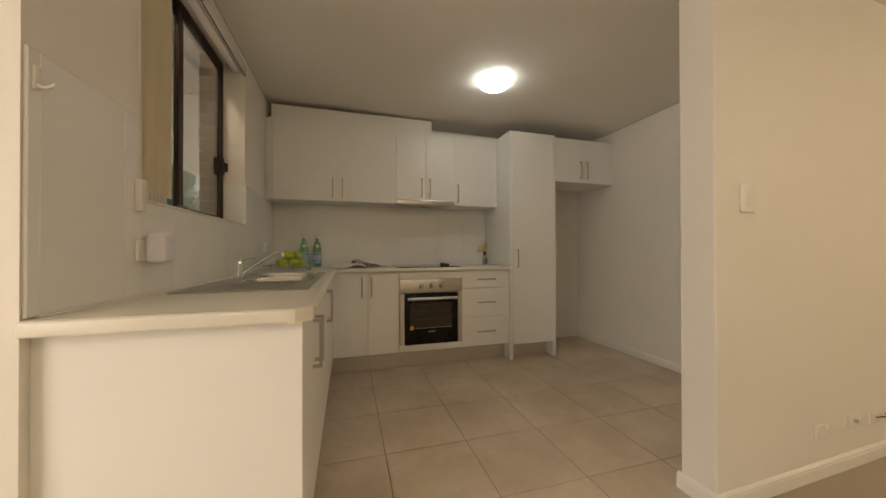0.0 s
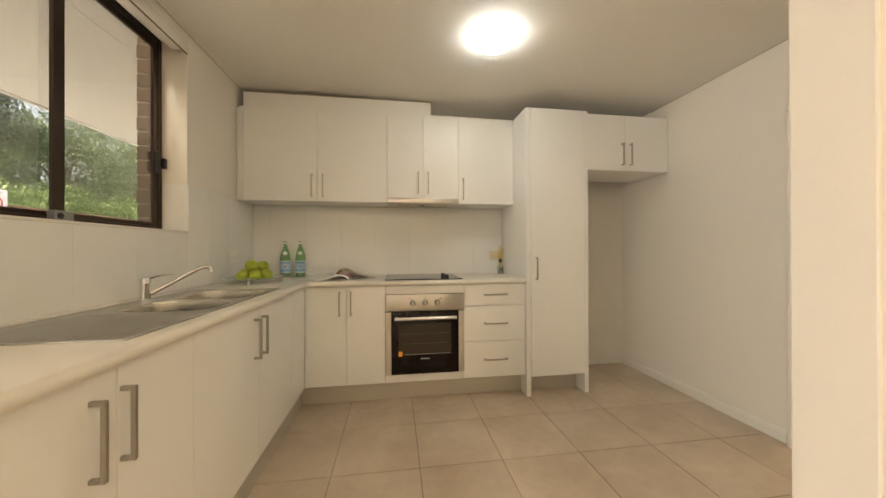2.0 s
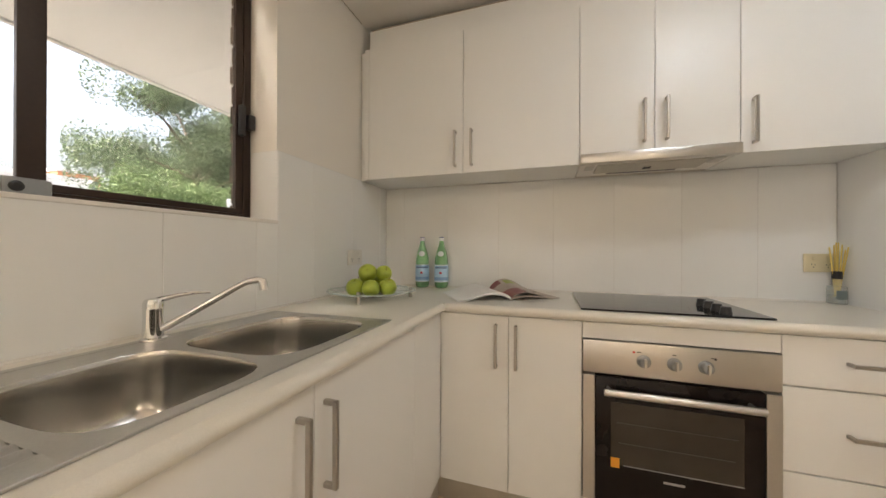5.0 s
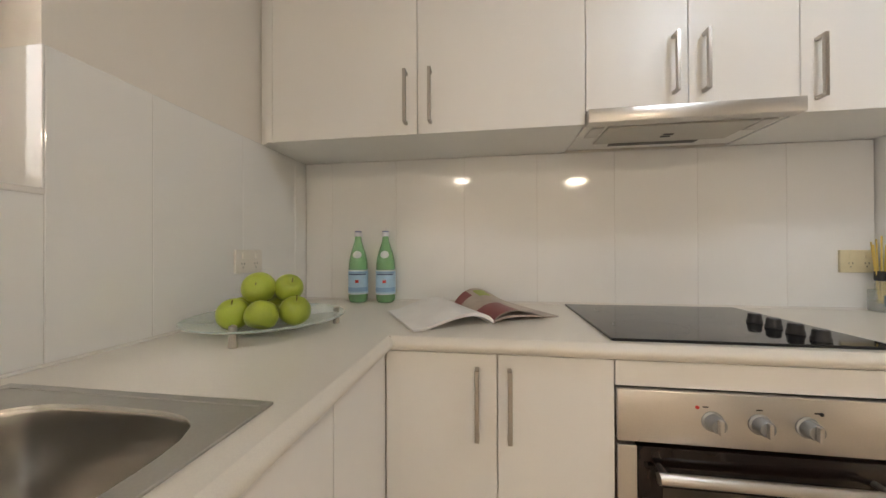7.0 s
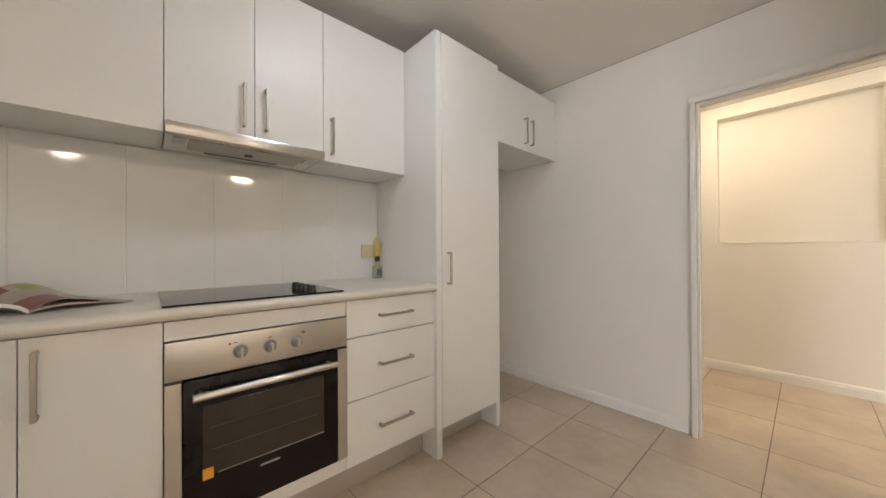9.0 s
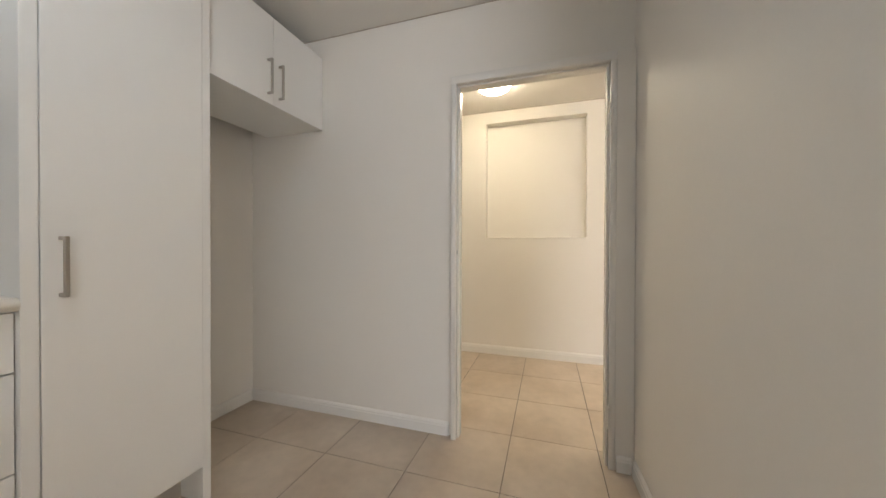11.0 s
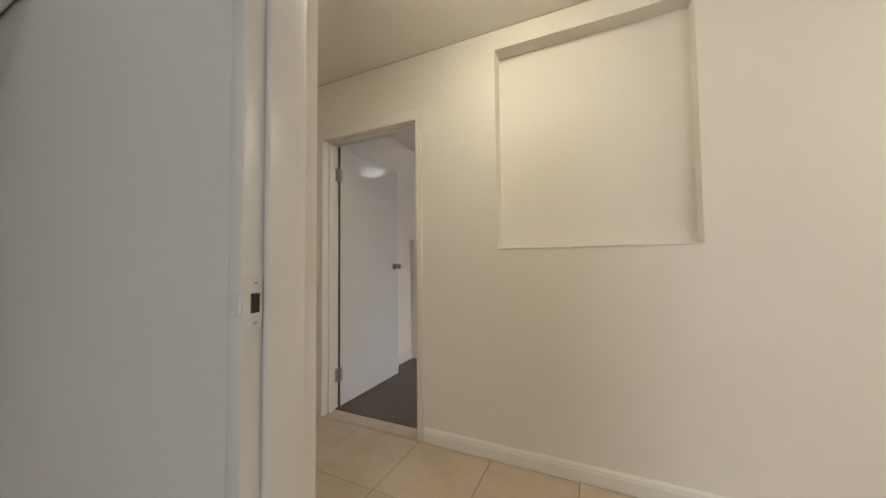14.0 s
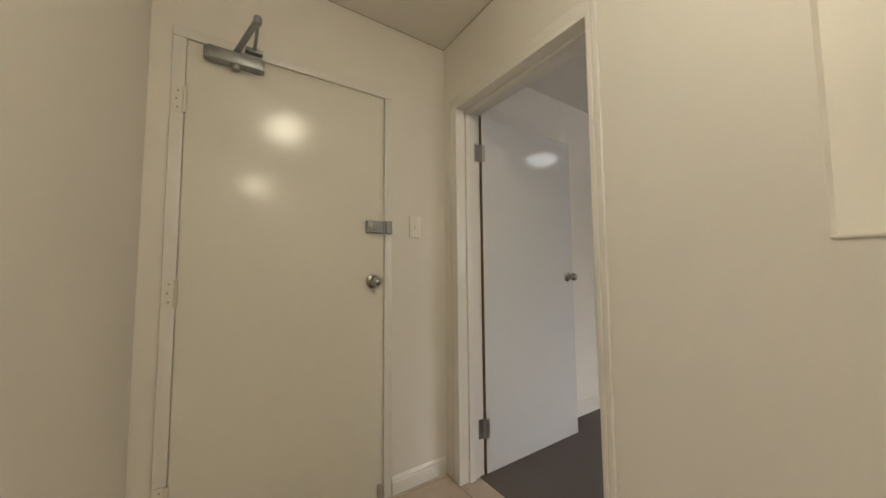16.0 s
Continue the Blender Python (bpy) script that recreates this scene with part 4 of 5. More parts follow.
for z in (1.303, 1.318):
    bm = bmesh.new()
    for k in range(24):
        lathe(bm, [(0.001, z - 0.003), (0.003, z), (0.001, z + 0.003)], -0.015, -2.105 + 0.0255 * 8 * k / 23, 6)
    part("bead_chain", bm, M_PLASTIC, blind, "plastic bead chain")
cord = thing("blind_cord", (0.02, -2.155, 1.25), "white looped blind cord with a wall tensioner", "cord")
bm = sweep(bmesh.new(), [(0.014, -2.150, 1.27), (0.010, -2.148, 1.8), (0.004, -2.14, 2.36)], 0.0016, 6)
sweep(bm, [(0.022, -2.160, 1.27), (0.018, -2.158, 1.8), (0.006, -2.148, 2.36)], 0.0016, 6)
part("cord", bm, M_PLASTIC, cord)
part("tensioner", B(0.009, -2.172, 1.215, 0.030, -2.140, 1.325, bev=0.004), M_PLASTIC, cord, smooth=True)


# ---- wall plates ----
def plate_on_x(name, x, y0, y1, z0, z1, sign, rockers, label, m=M_PLASTIC, category="power outlet"):
    """A wall plate on a wall of constant x; rockers: (y, z) of small switches."""
    u = thing(name, (x, (y0 + y1) / 2, (z0 + z1) / 2), label, category)
    part("plate", B(min(x, x + sign * 0.010), y0, z0, max(x, x + sign * 0.010), y1, z1, bev=0.003), m, u, smooth=True)
    for y, z in rockers:
        part("rocker", B(min(x + sign * 0.010, x + sign * 0.014), y - 0.006, z - 0.009, max(x + sign * 0.010, x + sign * 0.014), y + 0.006, z + 0.009, bev=0.001, seg=1), m, u)
    return u


def plate_on_y(name, y, x0, x1, z0, z1, sign, rockers, label, m=M_PLASTIC, category="power outlet"):
    u = thing(name, ((x0 + x1) / 2, y, (z0 + z1) / 2), label, category)
    part("plate", B(x0, min(y, y + sign * 0.010), z0, x1, max(y, y + sign * 0.010), z1, bev=0.003), m, u, smooth=True)
    for x, z in rockers:
        part("rocker", B(x - 0.006, min(y + sign * 0.010, y + sign * 0.014), z - 0.009, x + 0.006, max(y + sign * 0.010, y + sign * 0.014), z + 0.009, bev=0.001, seg=1), m, u)
    return u


def pins(u, axis, at, spots):
    """Slots of a socket."""
    for a, z in spots:
        for da, dz in ((-0.006, 0.004), (0.006, 0.004), (0.0, -0.008)):
            if axis == "x":
                part("slot", B(at, a + da - 0.001, z + dz - 0.003, at + 0.0006, a + da + 0.001, z + dz + 0.003), M_BLACK, u)
            else:
                part("slot", B(a + da - 0.001, at - 0.0006, z + dz - 0.003, a + da + 0.001, at, z + dz + 0.003), M_BLACK, u)


u = plate_on_x("power_outlet", 0.009, -0.442, -0.316, 1.070, 1.150, 1, [(-0.410, 1.130), (-0.348, 1.130)], "ivory double power outlet on the tiled wall")
pins(u, "x", 0.0191, [(-0.410, 1.098), (-0.348, 1.098)])
u = plate_on_y("power_outlet", -0.009, 2.118, 2.232, 1.060, 1.142, -1, [(2.150, 1.122), (2.200, 1.122)], "yellowed double power outlet behind the reed diffuser", M_YPLASTIC)
pins(u, "y", -0.0191, [(2.150, 1.09), (2.200, 1.09)])
u = plate_on_x("power_outlet", 0.009, -2.170, -2.055, 1.045, 1.118, 1, [(-2.150, 1.10)], "ivory power outlet near the bench end")
u = thing("plug_in_device", (0.03, -2.075, 1.05), "lilac-white plug-in device on the power outlet", "plug-in device")
part("body", B(0.0205, -2.138, 1.040, 0.078, -2.048, 1.146, bev=0.014, seg=4), M_LILAC, u, smooth=True)
part("vent", B(0.0782, -2.12, 1.12, 0.0795, -2.066, 1.126, bev=0.0005, seg=1), M_PLASTIC, u)
hk = thing("wall_hook", (0.01, -2.52, 1.47), "white plastic adhesive wall hook", "hook")
part("base", B(0.009, -2.546, 1.452, 0.015, -2.526, 1.508, bev=0.003), M_PLASTIC, hk, smooth=True)
part("prong", sweep(bmesh.new(), [(0.013, -2.537, 1.464), (0.024, -2.535, 1.458), (0.035, -2.532, 1.464), (0.040, -2.530, 1.473)], [0.005, 0.005, 0.0045, 0.003], 10), M_PLASTIC, hk, smooth=True)

u = plate_on_y("light_switch", -2.539, 2.302, 2.388, 1.242, 1.361, -1, [(2.345, 1.327), (2.345, 1.301), (2.345, 1.275)], "ivory three-gang light switch on the partition", category="light switch")
turned(u, *LIVING_SIDE)
u = plate_on_y("power_outlet", -2.539, 2.813, 2.926, 0.186, 0.253, -1, [(2.842, 0.238), (2.897, 0.238)], "white double power outlet low on the living room wall")
turned(u, *LIVING_SIDE)
u = plate_on_y("aerial_socket", -2.539, 3.071, 3.187, 0.197, 0.265, -1, [], "white aerial socket low on the living room wall", category="wall socket")
ax = Matrix.Translation((3.125, -2.549, 0.231)) @ Matrix.Rotation(radians(90), 4, "X")
part("connector", lathe(bmesh.new(), [(0.009, 0.0), (0.009, 0.012), (0.005, 0.013)], 0, 0, 14, ax), M_NICKEL, u)
turned(u, *LIVING_SIDE)
u = plate_on_y("phone_socket", -2.539, 3.264, 3.358, 0.183, 0.243, -1, [], "white phone socket with a short dark lead", category="wall socket")
part("lead", sweep(bmesh.new(), [(3.314, -2.549, 0.217), (3.334, -2.58, 0.232), (3.359, -2.58, 0.242), (3.374, -2.56, 0.232)], 0.003, 8), M_BLACK, u)
turned(u, *LIVING_SIDE)

ic = thing("intercom_cradle", (2.303, -2.39, 1.465), "white plastic wall cradle with one screw", "intercom")
part("plate", B(2.277, -2.39, 1.407, 2.330, -2.374, 1.523, bev=0.005), M_PLASTIC, ic, smooth=True)
part("lip", B(2.277, -2.3745, 1.407, 2.330, -2.367, 1.415, bev=0.003), M_PLASTIC, ic, smooth=True)
ax = Matrix.Translation((2.305, -2.374, 1.464)) @ Matrix.Rotation(radians(-90), 4, "X")
part("screw", lathe(bmesh.new(), [(0.004, 0.0), (0.004, 0.001), (0.002, 0.0015)], 0, 0, 10, ax), M_BLACK, ic)
turned(ic, *KITCHEN_SIDE)


# ---- ceiling lamps ----
def oyster(x, y, z, r, m, label, deep=0.066):
    u = thing("ceiling_light", (x, y, z), label, "ceiling light", "ceiling lights")
    part("base", lathe(bmesh.new(), [(r * 0.99, z), (r * 1.0, z - 0.004), (r * 1.0, z - 0.012), (r * 0.97, z - 0.015)], x, y, 40), M_TRIM, u, "white metal base ring", smooth=True)
    prof = [(r * 0.96, z - 0.012)] + [(r * 1.02 * math.cos(a) ** 0.7, z - 0.016 - deep * math.sin(a)) for a in (math.pi / 2 * k / 10 for k in range(0, 10))] + [(0.004, z - 0.0162 - deep)]
    part("shade", lathe(bmesh.new(), prof, x, y, 40), m, u, "lit opal glass shade", smooth=True)
    return u


oyster(*KITCHEN_LAMP, ceil_z(KITCHEN_LAMP[0]) - 0.0005, 0.122, M_LAMP1, "round lit oyster ceiling light in the kitchen", 0.056)
oyster(*HALL_LAMP, 2.4045, 0.145, M_LAMP2, "round lit oyster ceiling light in the hall", 0.09)
oyster(4.30, -3.90, 2.4045, 0.15, M_LAMP5, "round lit oyster ceiling light at the far end of the hall")
oyster(2.35, -4.75, ceil_z(2.35) - 0.0005, 0.15, M_LAMP4, "round lit oyster ceiling light in the living room")
oyster(0.32, -4.60, ceil_z(0.32) - 0.0005, 0.13, M_LAMP6, "round lit oyster ceiling light in the living room")
oyster(7.0, -1.2, 2.4045, 0.165, M_LAMP3, "round lit oyster ceiling light in the bedroom")

# ---- things on the worktop ----
BT = 0.9255


def bottle(x, y, turn):
    u = thing("water_bottle", (x, y, BT), "green plastic mineral water bottle with a pale blue label", "bottle", "water bottles")
    prof = [(0.020, BT), (0.034, BT + 0.002), (0.0405, BT + 0.014), (0.041, BT + 0.05), (0.040, BT + 0.10), (0.0405, BT + 0.150), (0.038, BT + 0.180), (0.030, BT + 0.215), (0.020, BT + 0.245), (0.0145, BT + 0.262), (0.0135, BT + 0.285)]
    part("bottle_body", lathe(bmesh.new(), prof, x, y, 28), M_GREENGLASS, u, "green translucent bottle", smooth=True)
    lb = part("label", lathe(bmesh.new(), [(0.0414, BT + 0.036), (0.0418, BT + 0.037), (0.0418, BT + 0.138), (0.0414, BT + 0.139)], x, y, 28), M_LABEL, u, "pale blue paper label", smooth=True)
    for z0, z1 in ((0.037, 0.041), (0.134, 0.138)):
        part("label_band", lathe(bmesh.new(), [(0.0417, BT + z0), (0.0423, BT + z0), (0.0423, BT + z1), (0.0417, BT + z1)], x, y, 28), M_WLABEL, lb, smooth=True)

    def patch(name, a0, a1, z0, z1, r, m, parent, n=8):
        bm = bmesh.new()
        lo, hi = [], []
        for k in range(n + 1):
            a = turn + a0 + (a1 - a0) * k / n
            lo.append(bm.verts.new((x + r * math.cos(a), y + r * math.sin(a), BT + z0)))
            hi.append(bm.verts.new((x + r * math.cos(a), y + r * math.sin(a), BT + z1)))
        for k in range(n):
            bm.faces.new((lo[k], lo[k + 1], hi[k + 1], hi[k]))
        return part(name, bm, m, parent, smooth=True)
    patch("print_bar", -0.95, 0.95, 0.118, 0.1235, 0.0424, M_NAVY, lb)
    patch("print_emblem", -0.17, 0.17, 0.085, 0.097, 0.0424, M_RED, lb)
    patch("print_wave", -1.3, 1.3, 0.048, 0.066, 0.0424, M_BLUEPRINT, lb)
    patch("print_bar", -1.2, 1.2, 0.1255, 0.1315, 0.0424, M_BLUEPRINT, lb)
    bm = bmesh.new()
    rings = []
    for f in (0.0, 0.5, 1.0):
        ring = []
        for k in range(20 if f else 1):
            a = 2 * math.pi * k / 20
            z = 0.204 + 0.016 * f * math.sin(a)
            r = 0.0395 - (z - 0.180) * 0.2286
            th = turn + 0.55 * f * math.cos(a)
            ring.append(bm.verts.new((x + r * math.cos(th), y + r * math.sin(th), BT + z)))
        rings.append(ring)
    for k in range(20):
        bm.faces.new((rings[0][0], rings[1][k], rings[1][(k + 1) % 20]))
        bm.faces.new((rings[1][k], rings[2][k], rings[2][(k + 1) % 20], rings[1][(k + 1) % 20]))
    part("neck_label", bm, M_WLABEL, u, "oval white neck label")
    cap = part("cap", lathe(bmesh.new(), [(0.0145, BT + 0.281), (0.0155, BT + 0.282), (0.0155, BT + 0.297), (0.0140, BT + 0.300)], x, y, 24), M_LILAC, u, "silver foil cap", smooth=True)
    part("cap_top", lathe(bmesh.new(), [(0.0142, BT + 0.2995), (0.0142, BT + 0.3035), (0.012, BT + 0.3045)], x, y, 24), M_NAVY, cap, "dark cap top")
    return u


bottle(0.287, -0.068, radians(-75))
bottle(0.408, -0.062, radians(-80))

PX, PY, PZ = 0.236, -0.570, 0.942
pl = thing("glass_platter", (PX, PY, BT), "round frosted glass platter on three metal legs", "platter")
prof = [(0.004, PZ), (0.10, PZ), (0.15, PZ + 0.007), (0.202, PZ + 0.019), (0.205, PZ + 0.022), (0.202, PZ + 0.0245), (0.15, PZ + 0.013), (0.10, PZ + 0.006), (0.004, PZ + 0.006)]
part("dish", lathe(bmesh.new(), prof, PX, PY, 56), M_FROST, pl, "frosted green-tinted glass dish", smooth=True)
for a in (-78, 32, 150):
    x, y = PX + 0.180 * math.cos(radians(a)), PY + 0.180 * math.sin(radians(a))
    part("leg", lathe(bmesh.new(), [(0.010, BT), (0.0105, BT + 0.002), (0.0075, BT + 0.028), (0.0072, BT + 0.0315)], x, y, 16), M_NICKEL, pl, "tapered metal leg", smooth=True)
    part("leg_cap", lathe(bmesh.new(), [(0.0072, PZ + 0.0190), (0.009, PZ + 0.022), (0.0085, PZ + 0.032), (0.004, PZ + 0.035)], x, y, 16), M_NICKEL, pl, smooth=True)


def apple(x, y, z, r, tilt):
    u = thing("apple", (x, y, z - r), "shiny green apple piled on the glass platter", "apple", "apples on the platter")
    prof = []
    for k in range(15):
        t = math.pi * k / 14
        rr = r * math.sin(t) ** 0.85 * (1.02 - 0.07 * math.cos(t) * -1)
        zz = -r * 0.93 * math.cos(t) + (0.22 * r * math.exp(-(math.sin(t) / 0.3) ** 2)) * (1 if k < 7 else -1) * 0.9
        prof.append((rr, zz))
    m = Matrix.Translation((x, y, z)) @ Euler(tilt).to_matrix().to_4x4()
    part("fruit", lathe(bmesh.new(), prof, 0, 0, 24, m), M_APPLE, u, smooth=True)
    part("stem", sweep(bmesh.new(), [m @ Vector((0, 0, r * 0.68)), m @ Vector((0.002, 0.001, r * 0.9)), m @ Vector((0.006, 0.002, r * 1.06))], 0.0014, 6), M_STEM, u)
    return u


AZ = PZ + 0.0062
for x, y, dz, r, tl in ((0.190, -0.665, 0, 0.040, (0.5, 0.2, 0)), (0.272, -0.668, 0, 0.039, (-0.3, 0.4, 1)), (0.318, -0.598, 0, 0.040, (0.2, -0.4, 2)), (0.162, -0.588, 0, 0.039, (0.1, 0.1, 3)), (0.238, -0.545, 0, 0.039, (0.0, 0.3, 1)), (0.228, -0.622, 0.060, 0.042, (1.2, 0.2, 0.3)), (0.285, -0.575, 0.060, 0.038, (0.4, -0.9, 2))):
    apple(x + 0.010, y + 0.006, AZ + 0.93 * r + dz, r, tl)

# open magazine
mg = thing("open_magazine", (0.85, -0.36, BT), "open glossy magazine lying on the worktop", "magazine")
S0, S1 = Vector((0.862, -0.425)), Vector((0.712, -0.175))
WL, WR = Vector((-0.215, -0.130)), Vector((0.212, 0.132))


def page_surface(w, layers, curl, lift0):
    """Upper and lower faces of one half, bent up at the spine."""
    bm = bmesh.new()
    nu, nv = 16, 8
    grid = []
    for lower in (0, 1):
        rows = []
        for j in range(nv + 1):
            v = j / nv
            row = []
            for i in range(nu + 1):
                u = i / nu
                p = S0 + (S1 - S0) * v + w * u * (1 - 0.05 * curl * v)
                arch = lift0 * math.sin(math.pi * min(1, u * 1.15) ** 0.75) * (1 - 0.35 * u)
                rise = curl * v ** 2 * (0.055 * math.sin(math.pi * u * 0.8 + 0.3))
                z = BT + 0.001 + arch + rise + (layers * (1 - 0.55 * u) if not lower else 0)
                row.append(bm.verts.new((p.x, p.y, z)))
            rows.append(row)
        grid.append(rows)
    for rows in grid:
        for j in range(nv):
            for i in range(nu):
                bm.faces.new((rows[j][i], rows[j][i + 1], rows[j + 1][i + 1], rows[j + 1][i]))
    edge = [(j, 0) for j in range(nv)] + [(nv, i) for i in range(nu)] + [(j, nu) for j in range(nv, 0, -1)] + [(0, i) for i in range(nu, 0, -1)]
    for k in range(len(edge)):
        (a, b), (c, d) = edge[k], edge[(k + 1) % len(edge)]
        bm.faces.new((grid[0][a][b], grid[0][c][d], grid[1][c][d], grid[1][a][b]))
    return bm


part("left_leaf", page_surface(WL, 0.012, 0.15, 0.032), M_PAPER, mg, "pale printed pages", smooth=True)
part("right_leaf", page_surface(WR, 0.007, 0.25, 0.014), M_PHOTO, mg, "pages with faded food photographs", smooth=True)
bm = page_surface(WR * 0.96, 0.0008, 0.75, 0.036)
lifted = part("lifted_page", bm, M_PHOTO, mg, "curled page with a food photograph", smooth=True)


def ribbon(u0, u1, v0, v1, w, lift0, curl, off, m, name):
    bm = bmesh.new()
    rows = []
    for j in range(5):
        v = v0 + (v1 - v0) * j / 4
        row = []
        for i in range(7):
            u = u0 + (u1 - u0) * i / 6
            p = S0 + (S1 - S0) * v + w * u * (1 - 0.05 * curl * v)
            arch = lift0 * math.sin(math.pi * min(1, u * 1.15) ** 0.75) * (1 - 0.35 * u)
            row.append(bm.verts.new((p.x, p.y, BT + 0.001 + arch + curl * v ** 2 * (0.055 * math.sin(math.pi * u * 0.8 + 0.3)) + off)))
        rows.append(row)
    for j in range(4):
        for i in range(6):
            bm.faces.new((rows[j][i], rows[j][i + 1], rows[j + 1][i + 1], rows[j + 1][i]))
    return part(name, bm, m, mg, smooth=True)


ribbon(0.01, 0.40, 0.02, 0.42, WR * 0.96, 0.036, 0.75, 0.0022, M_MAROON, "printed_panel")
ribbon(0.02, 0.22, 0.80, 0.99, WR * 0.96, 0.036, 0.75, 0.0022, M_MAROON, "printed_panel")
ribbon(0.30, 0.52, 0.72, 0.92, WR * 0.96, 0.036, 0.75, 0.0022, M_APPLE, "printed_picture")

df = thing("reed_diffuser", (2.207, -0.055, BT), "glass reed diffuser with a grey label and yellow reeds", "reed diffuser")
part("jar", B(2.183, -0.079, BT, 2.231, -0.031, BT + 0.078, bev=0.006, seg=3), M_WATER, df, "clear glass jar", smooth=True)
part("oil", B(2.187, -0.075, BT + 0.004, 2.227, -0.035, BT + 0.040, bev=0.004), M_WATER, df)
part("label", B(2.190, -0.0802, BT + 0.022, 2.226, -0.0794, BT + 0.060), M_GREYLABEL, df, "grey-green label")
part("neck", lathe(bmesh.new(), [(0.017, BT + 0.077), (0.015, BT + 0.084), (0.014, BT + 0.112)], 2.207, -0.055, 20), M_WATER, df, smooth=True)
part("collar", lathe(bmesh.new(), [(0.0145, BT + 0.108), (0.0165, BT + 0.110), (0.0165, BT + 0.140), (0.013, BT + 0.142)], 2.207, -0.055, 20), M_BLACK, df, "black collar", smooth=True)
for k in range(9):
    a, t = k * 2.4, 0.010 + 0.006 * (k % 3)
    part("reed", sweep(bmesh.new(), [(2.207 + 0.004 * math.cos(a), -0.055 + 0.004 * math.sin(a), BT + 0.03), (2.207 + t * 1.6 * math.cos(a), -0.055 + t * math.sin(a), BT + 0.235 + 0.010 * (k % 4))], 0.0024, 6), M_REED, df, "yellow reed")

# ---- doors ----
ed = thing("door_1", (4.2, 0.09, 0.0), "closed cream flush entrance door with a closer", "door", kind="structure")
leaf = part("leaf", B(3.8095, 0.062, 0.006, 4.6205, 0.100, 1.9905, bev=0.0015), M_DOOR, ed)
YD = 0.062
dk = part("deadlock", B(4.525, YD - 0.030, 1.283, 4.612, YD, 1.343, bev=0.004), M_GREYMETAL, leaf, "grey metal rim deadlock", smooth=True)
part("snib", B(4.548, YD - 0.040, 1.298, 4.556, YD - 0.030, 1.328, bev=0.002), M_NICKEL, dk)
ax = Matrix.Translation((4.552, YD - 0.030, 1.313)) @ Matrix.Rotation(radians(90), 4, "X")
part("cylinder", lathe(bmesh.new(), [(0.016, 0.0), (0.016, 0.003), (0.013, 0.005)], 0, 0, 18, ax), M_NICKEL, dk, smooth=True)
part("strike", B(4.624, 0.028, 1.280, 4.655, 0.0505, 1.346, bev=0.004), M_GREYMETAL, ed, "grey lock strike box", smooth=True)


def door_knob(parent, m, name="knob"):
    k = part(name, lathe(bmesh.new(), [(0.032, 0.0), (0.032, 0.004), (0.026, 0.008), (0.013, 0.012), (0.012, 0.026), (0.020, 0.032), (0.0255, 0.042), (0.0255, 0.056), (0.021, 0.063), (0.010, 0.065)], 0, 0, 28, m), M_DARKNICKEL, parent, "darkened nickel round door knob", smooth=True)
    part("key_barrel", lathe(bmesh.new(), [(0.008, 0.064), (0.008, 0.068), (0.006, 0.069)], 0, 0, 16, m), M_CHROME, k)
    return k


door_knob(leaf, Matrix.Translation((4.562, YD, 1.045)) @ Matrix.Rotation(radians(90), 4, "X"))
part("latch_plate", B(4.606, YD - 0.002, 1.035, 4.6175, YD - 0.0002, 1.060), M_NICKEL, leaf)
bt = part("floor_bolt", B(4.590, YD - 0.020, 0.022, 4.612, YD, 0.075, bev=0.004), M_NICKEL, leaf, "small metal door bolt", smooth=True)
part("bolt_pin", sweep(bmesh.new(), [(4.601, YD - 0.012, 0.004), (4.601, YD - 0.012, 0.03)], 0.006, 10), M_NICKEL, bt)
for z in (1.745, 1.02, 0.30):
    hg = part("hinge", sweep(bmesh.new(), [(3.809, 0.046, z - 0.05), (3.809, 0.046, z + 0.05)], 0.006, 10), M_DOOR, ed, "painted butt hinge", smooth=True)
    part("hinge_leaf", B(3.772, 0.0485, z - 0.05, 3.806, 0.0505, z + 0.05), M_DOOR, hg)
    for dz in (-0.032, 0.0, 0.032):
        part("screw", B(3.786 - 0.004 * (dz == 0), 0.0479, z + dz - 0.003, 3.792 - 0.004 * (dz == 0), 0.0486, z + dz + 0.003), M_GREYMETAL, hg)
cl = thing("door_closer", (3.96, 0.04, 1.95), "grey metal overhead door closer with folded arm", "door closer")
part("body", B(3.872, 0.016, 1.928, 4.058, 0.0615, 1.978, bev=0.006), M_GREYMETAL, cl, smooth=True)
for x in (3.860, 4.052):
    part("end_cap", B(x, 0.026, 1.934, x + 0.018, 0.0615, 1.972, bev=0.004), M_GREYMETAL, cl, smooth=True)
part("spindle", lathe(bmesh.new(), [(0.014, 1.910), (0.016, 1.914), (0.016, 1.929)], 3.968, 0.038, 18), M_GREYMETAL, cl, smooth=True)
part("spindle", lathe(bmesh.new(), [(0.011, 1.977), (0.011, 1.992), (0.009, 1.994)], 3.968, 0.038, 18), M_GREYMETAL, cl, smooth=True)
part("arm", sweep(bmesh.new(), [(3.968, 0.038, 1.984), (3.975, 0.02, 1.992), (4.028, -0.135, 2.030)], [0.013, 0.012, 0.011], 8), M_GREYMETAL, cl, "flat main arm", smooth=True)
part("arm", sweep(bmesh.new(), [(4.030, -0.138, 2.036), (4.032, -0.05, 2.026), (4.030, 0.040, 2.014)], [0.009, 0.006, 0.007], 10), M_GREYMETAL, cl, "thin forearm rod", smooth=True)
part("elbow", lathe(bmesh.new(), [(0.012, 2.016), (0.014, 2.020), (0.014, 2.042), (0.011, 2.046)], 4.030, -0.138, 16), M_GREYMETAL, cl, smooth=True)
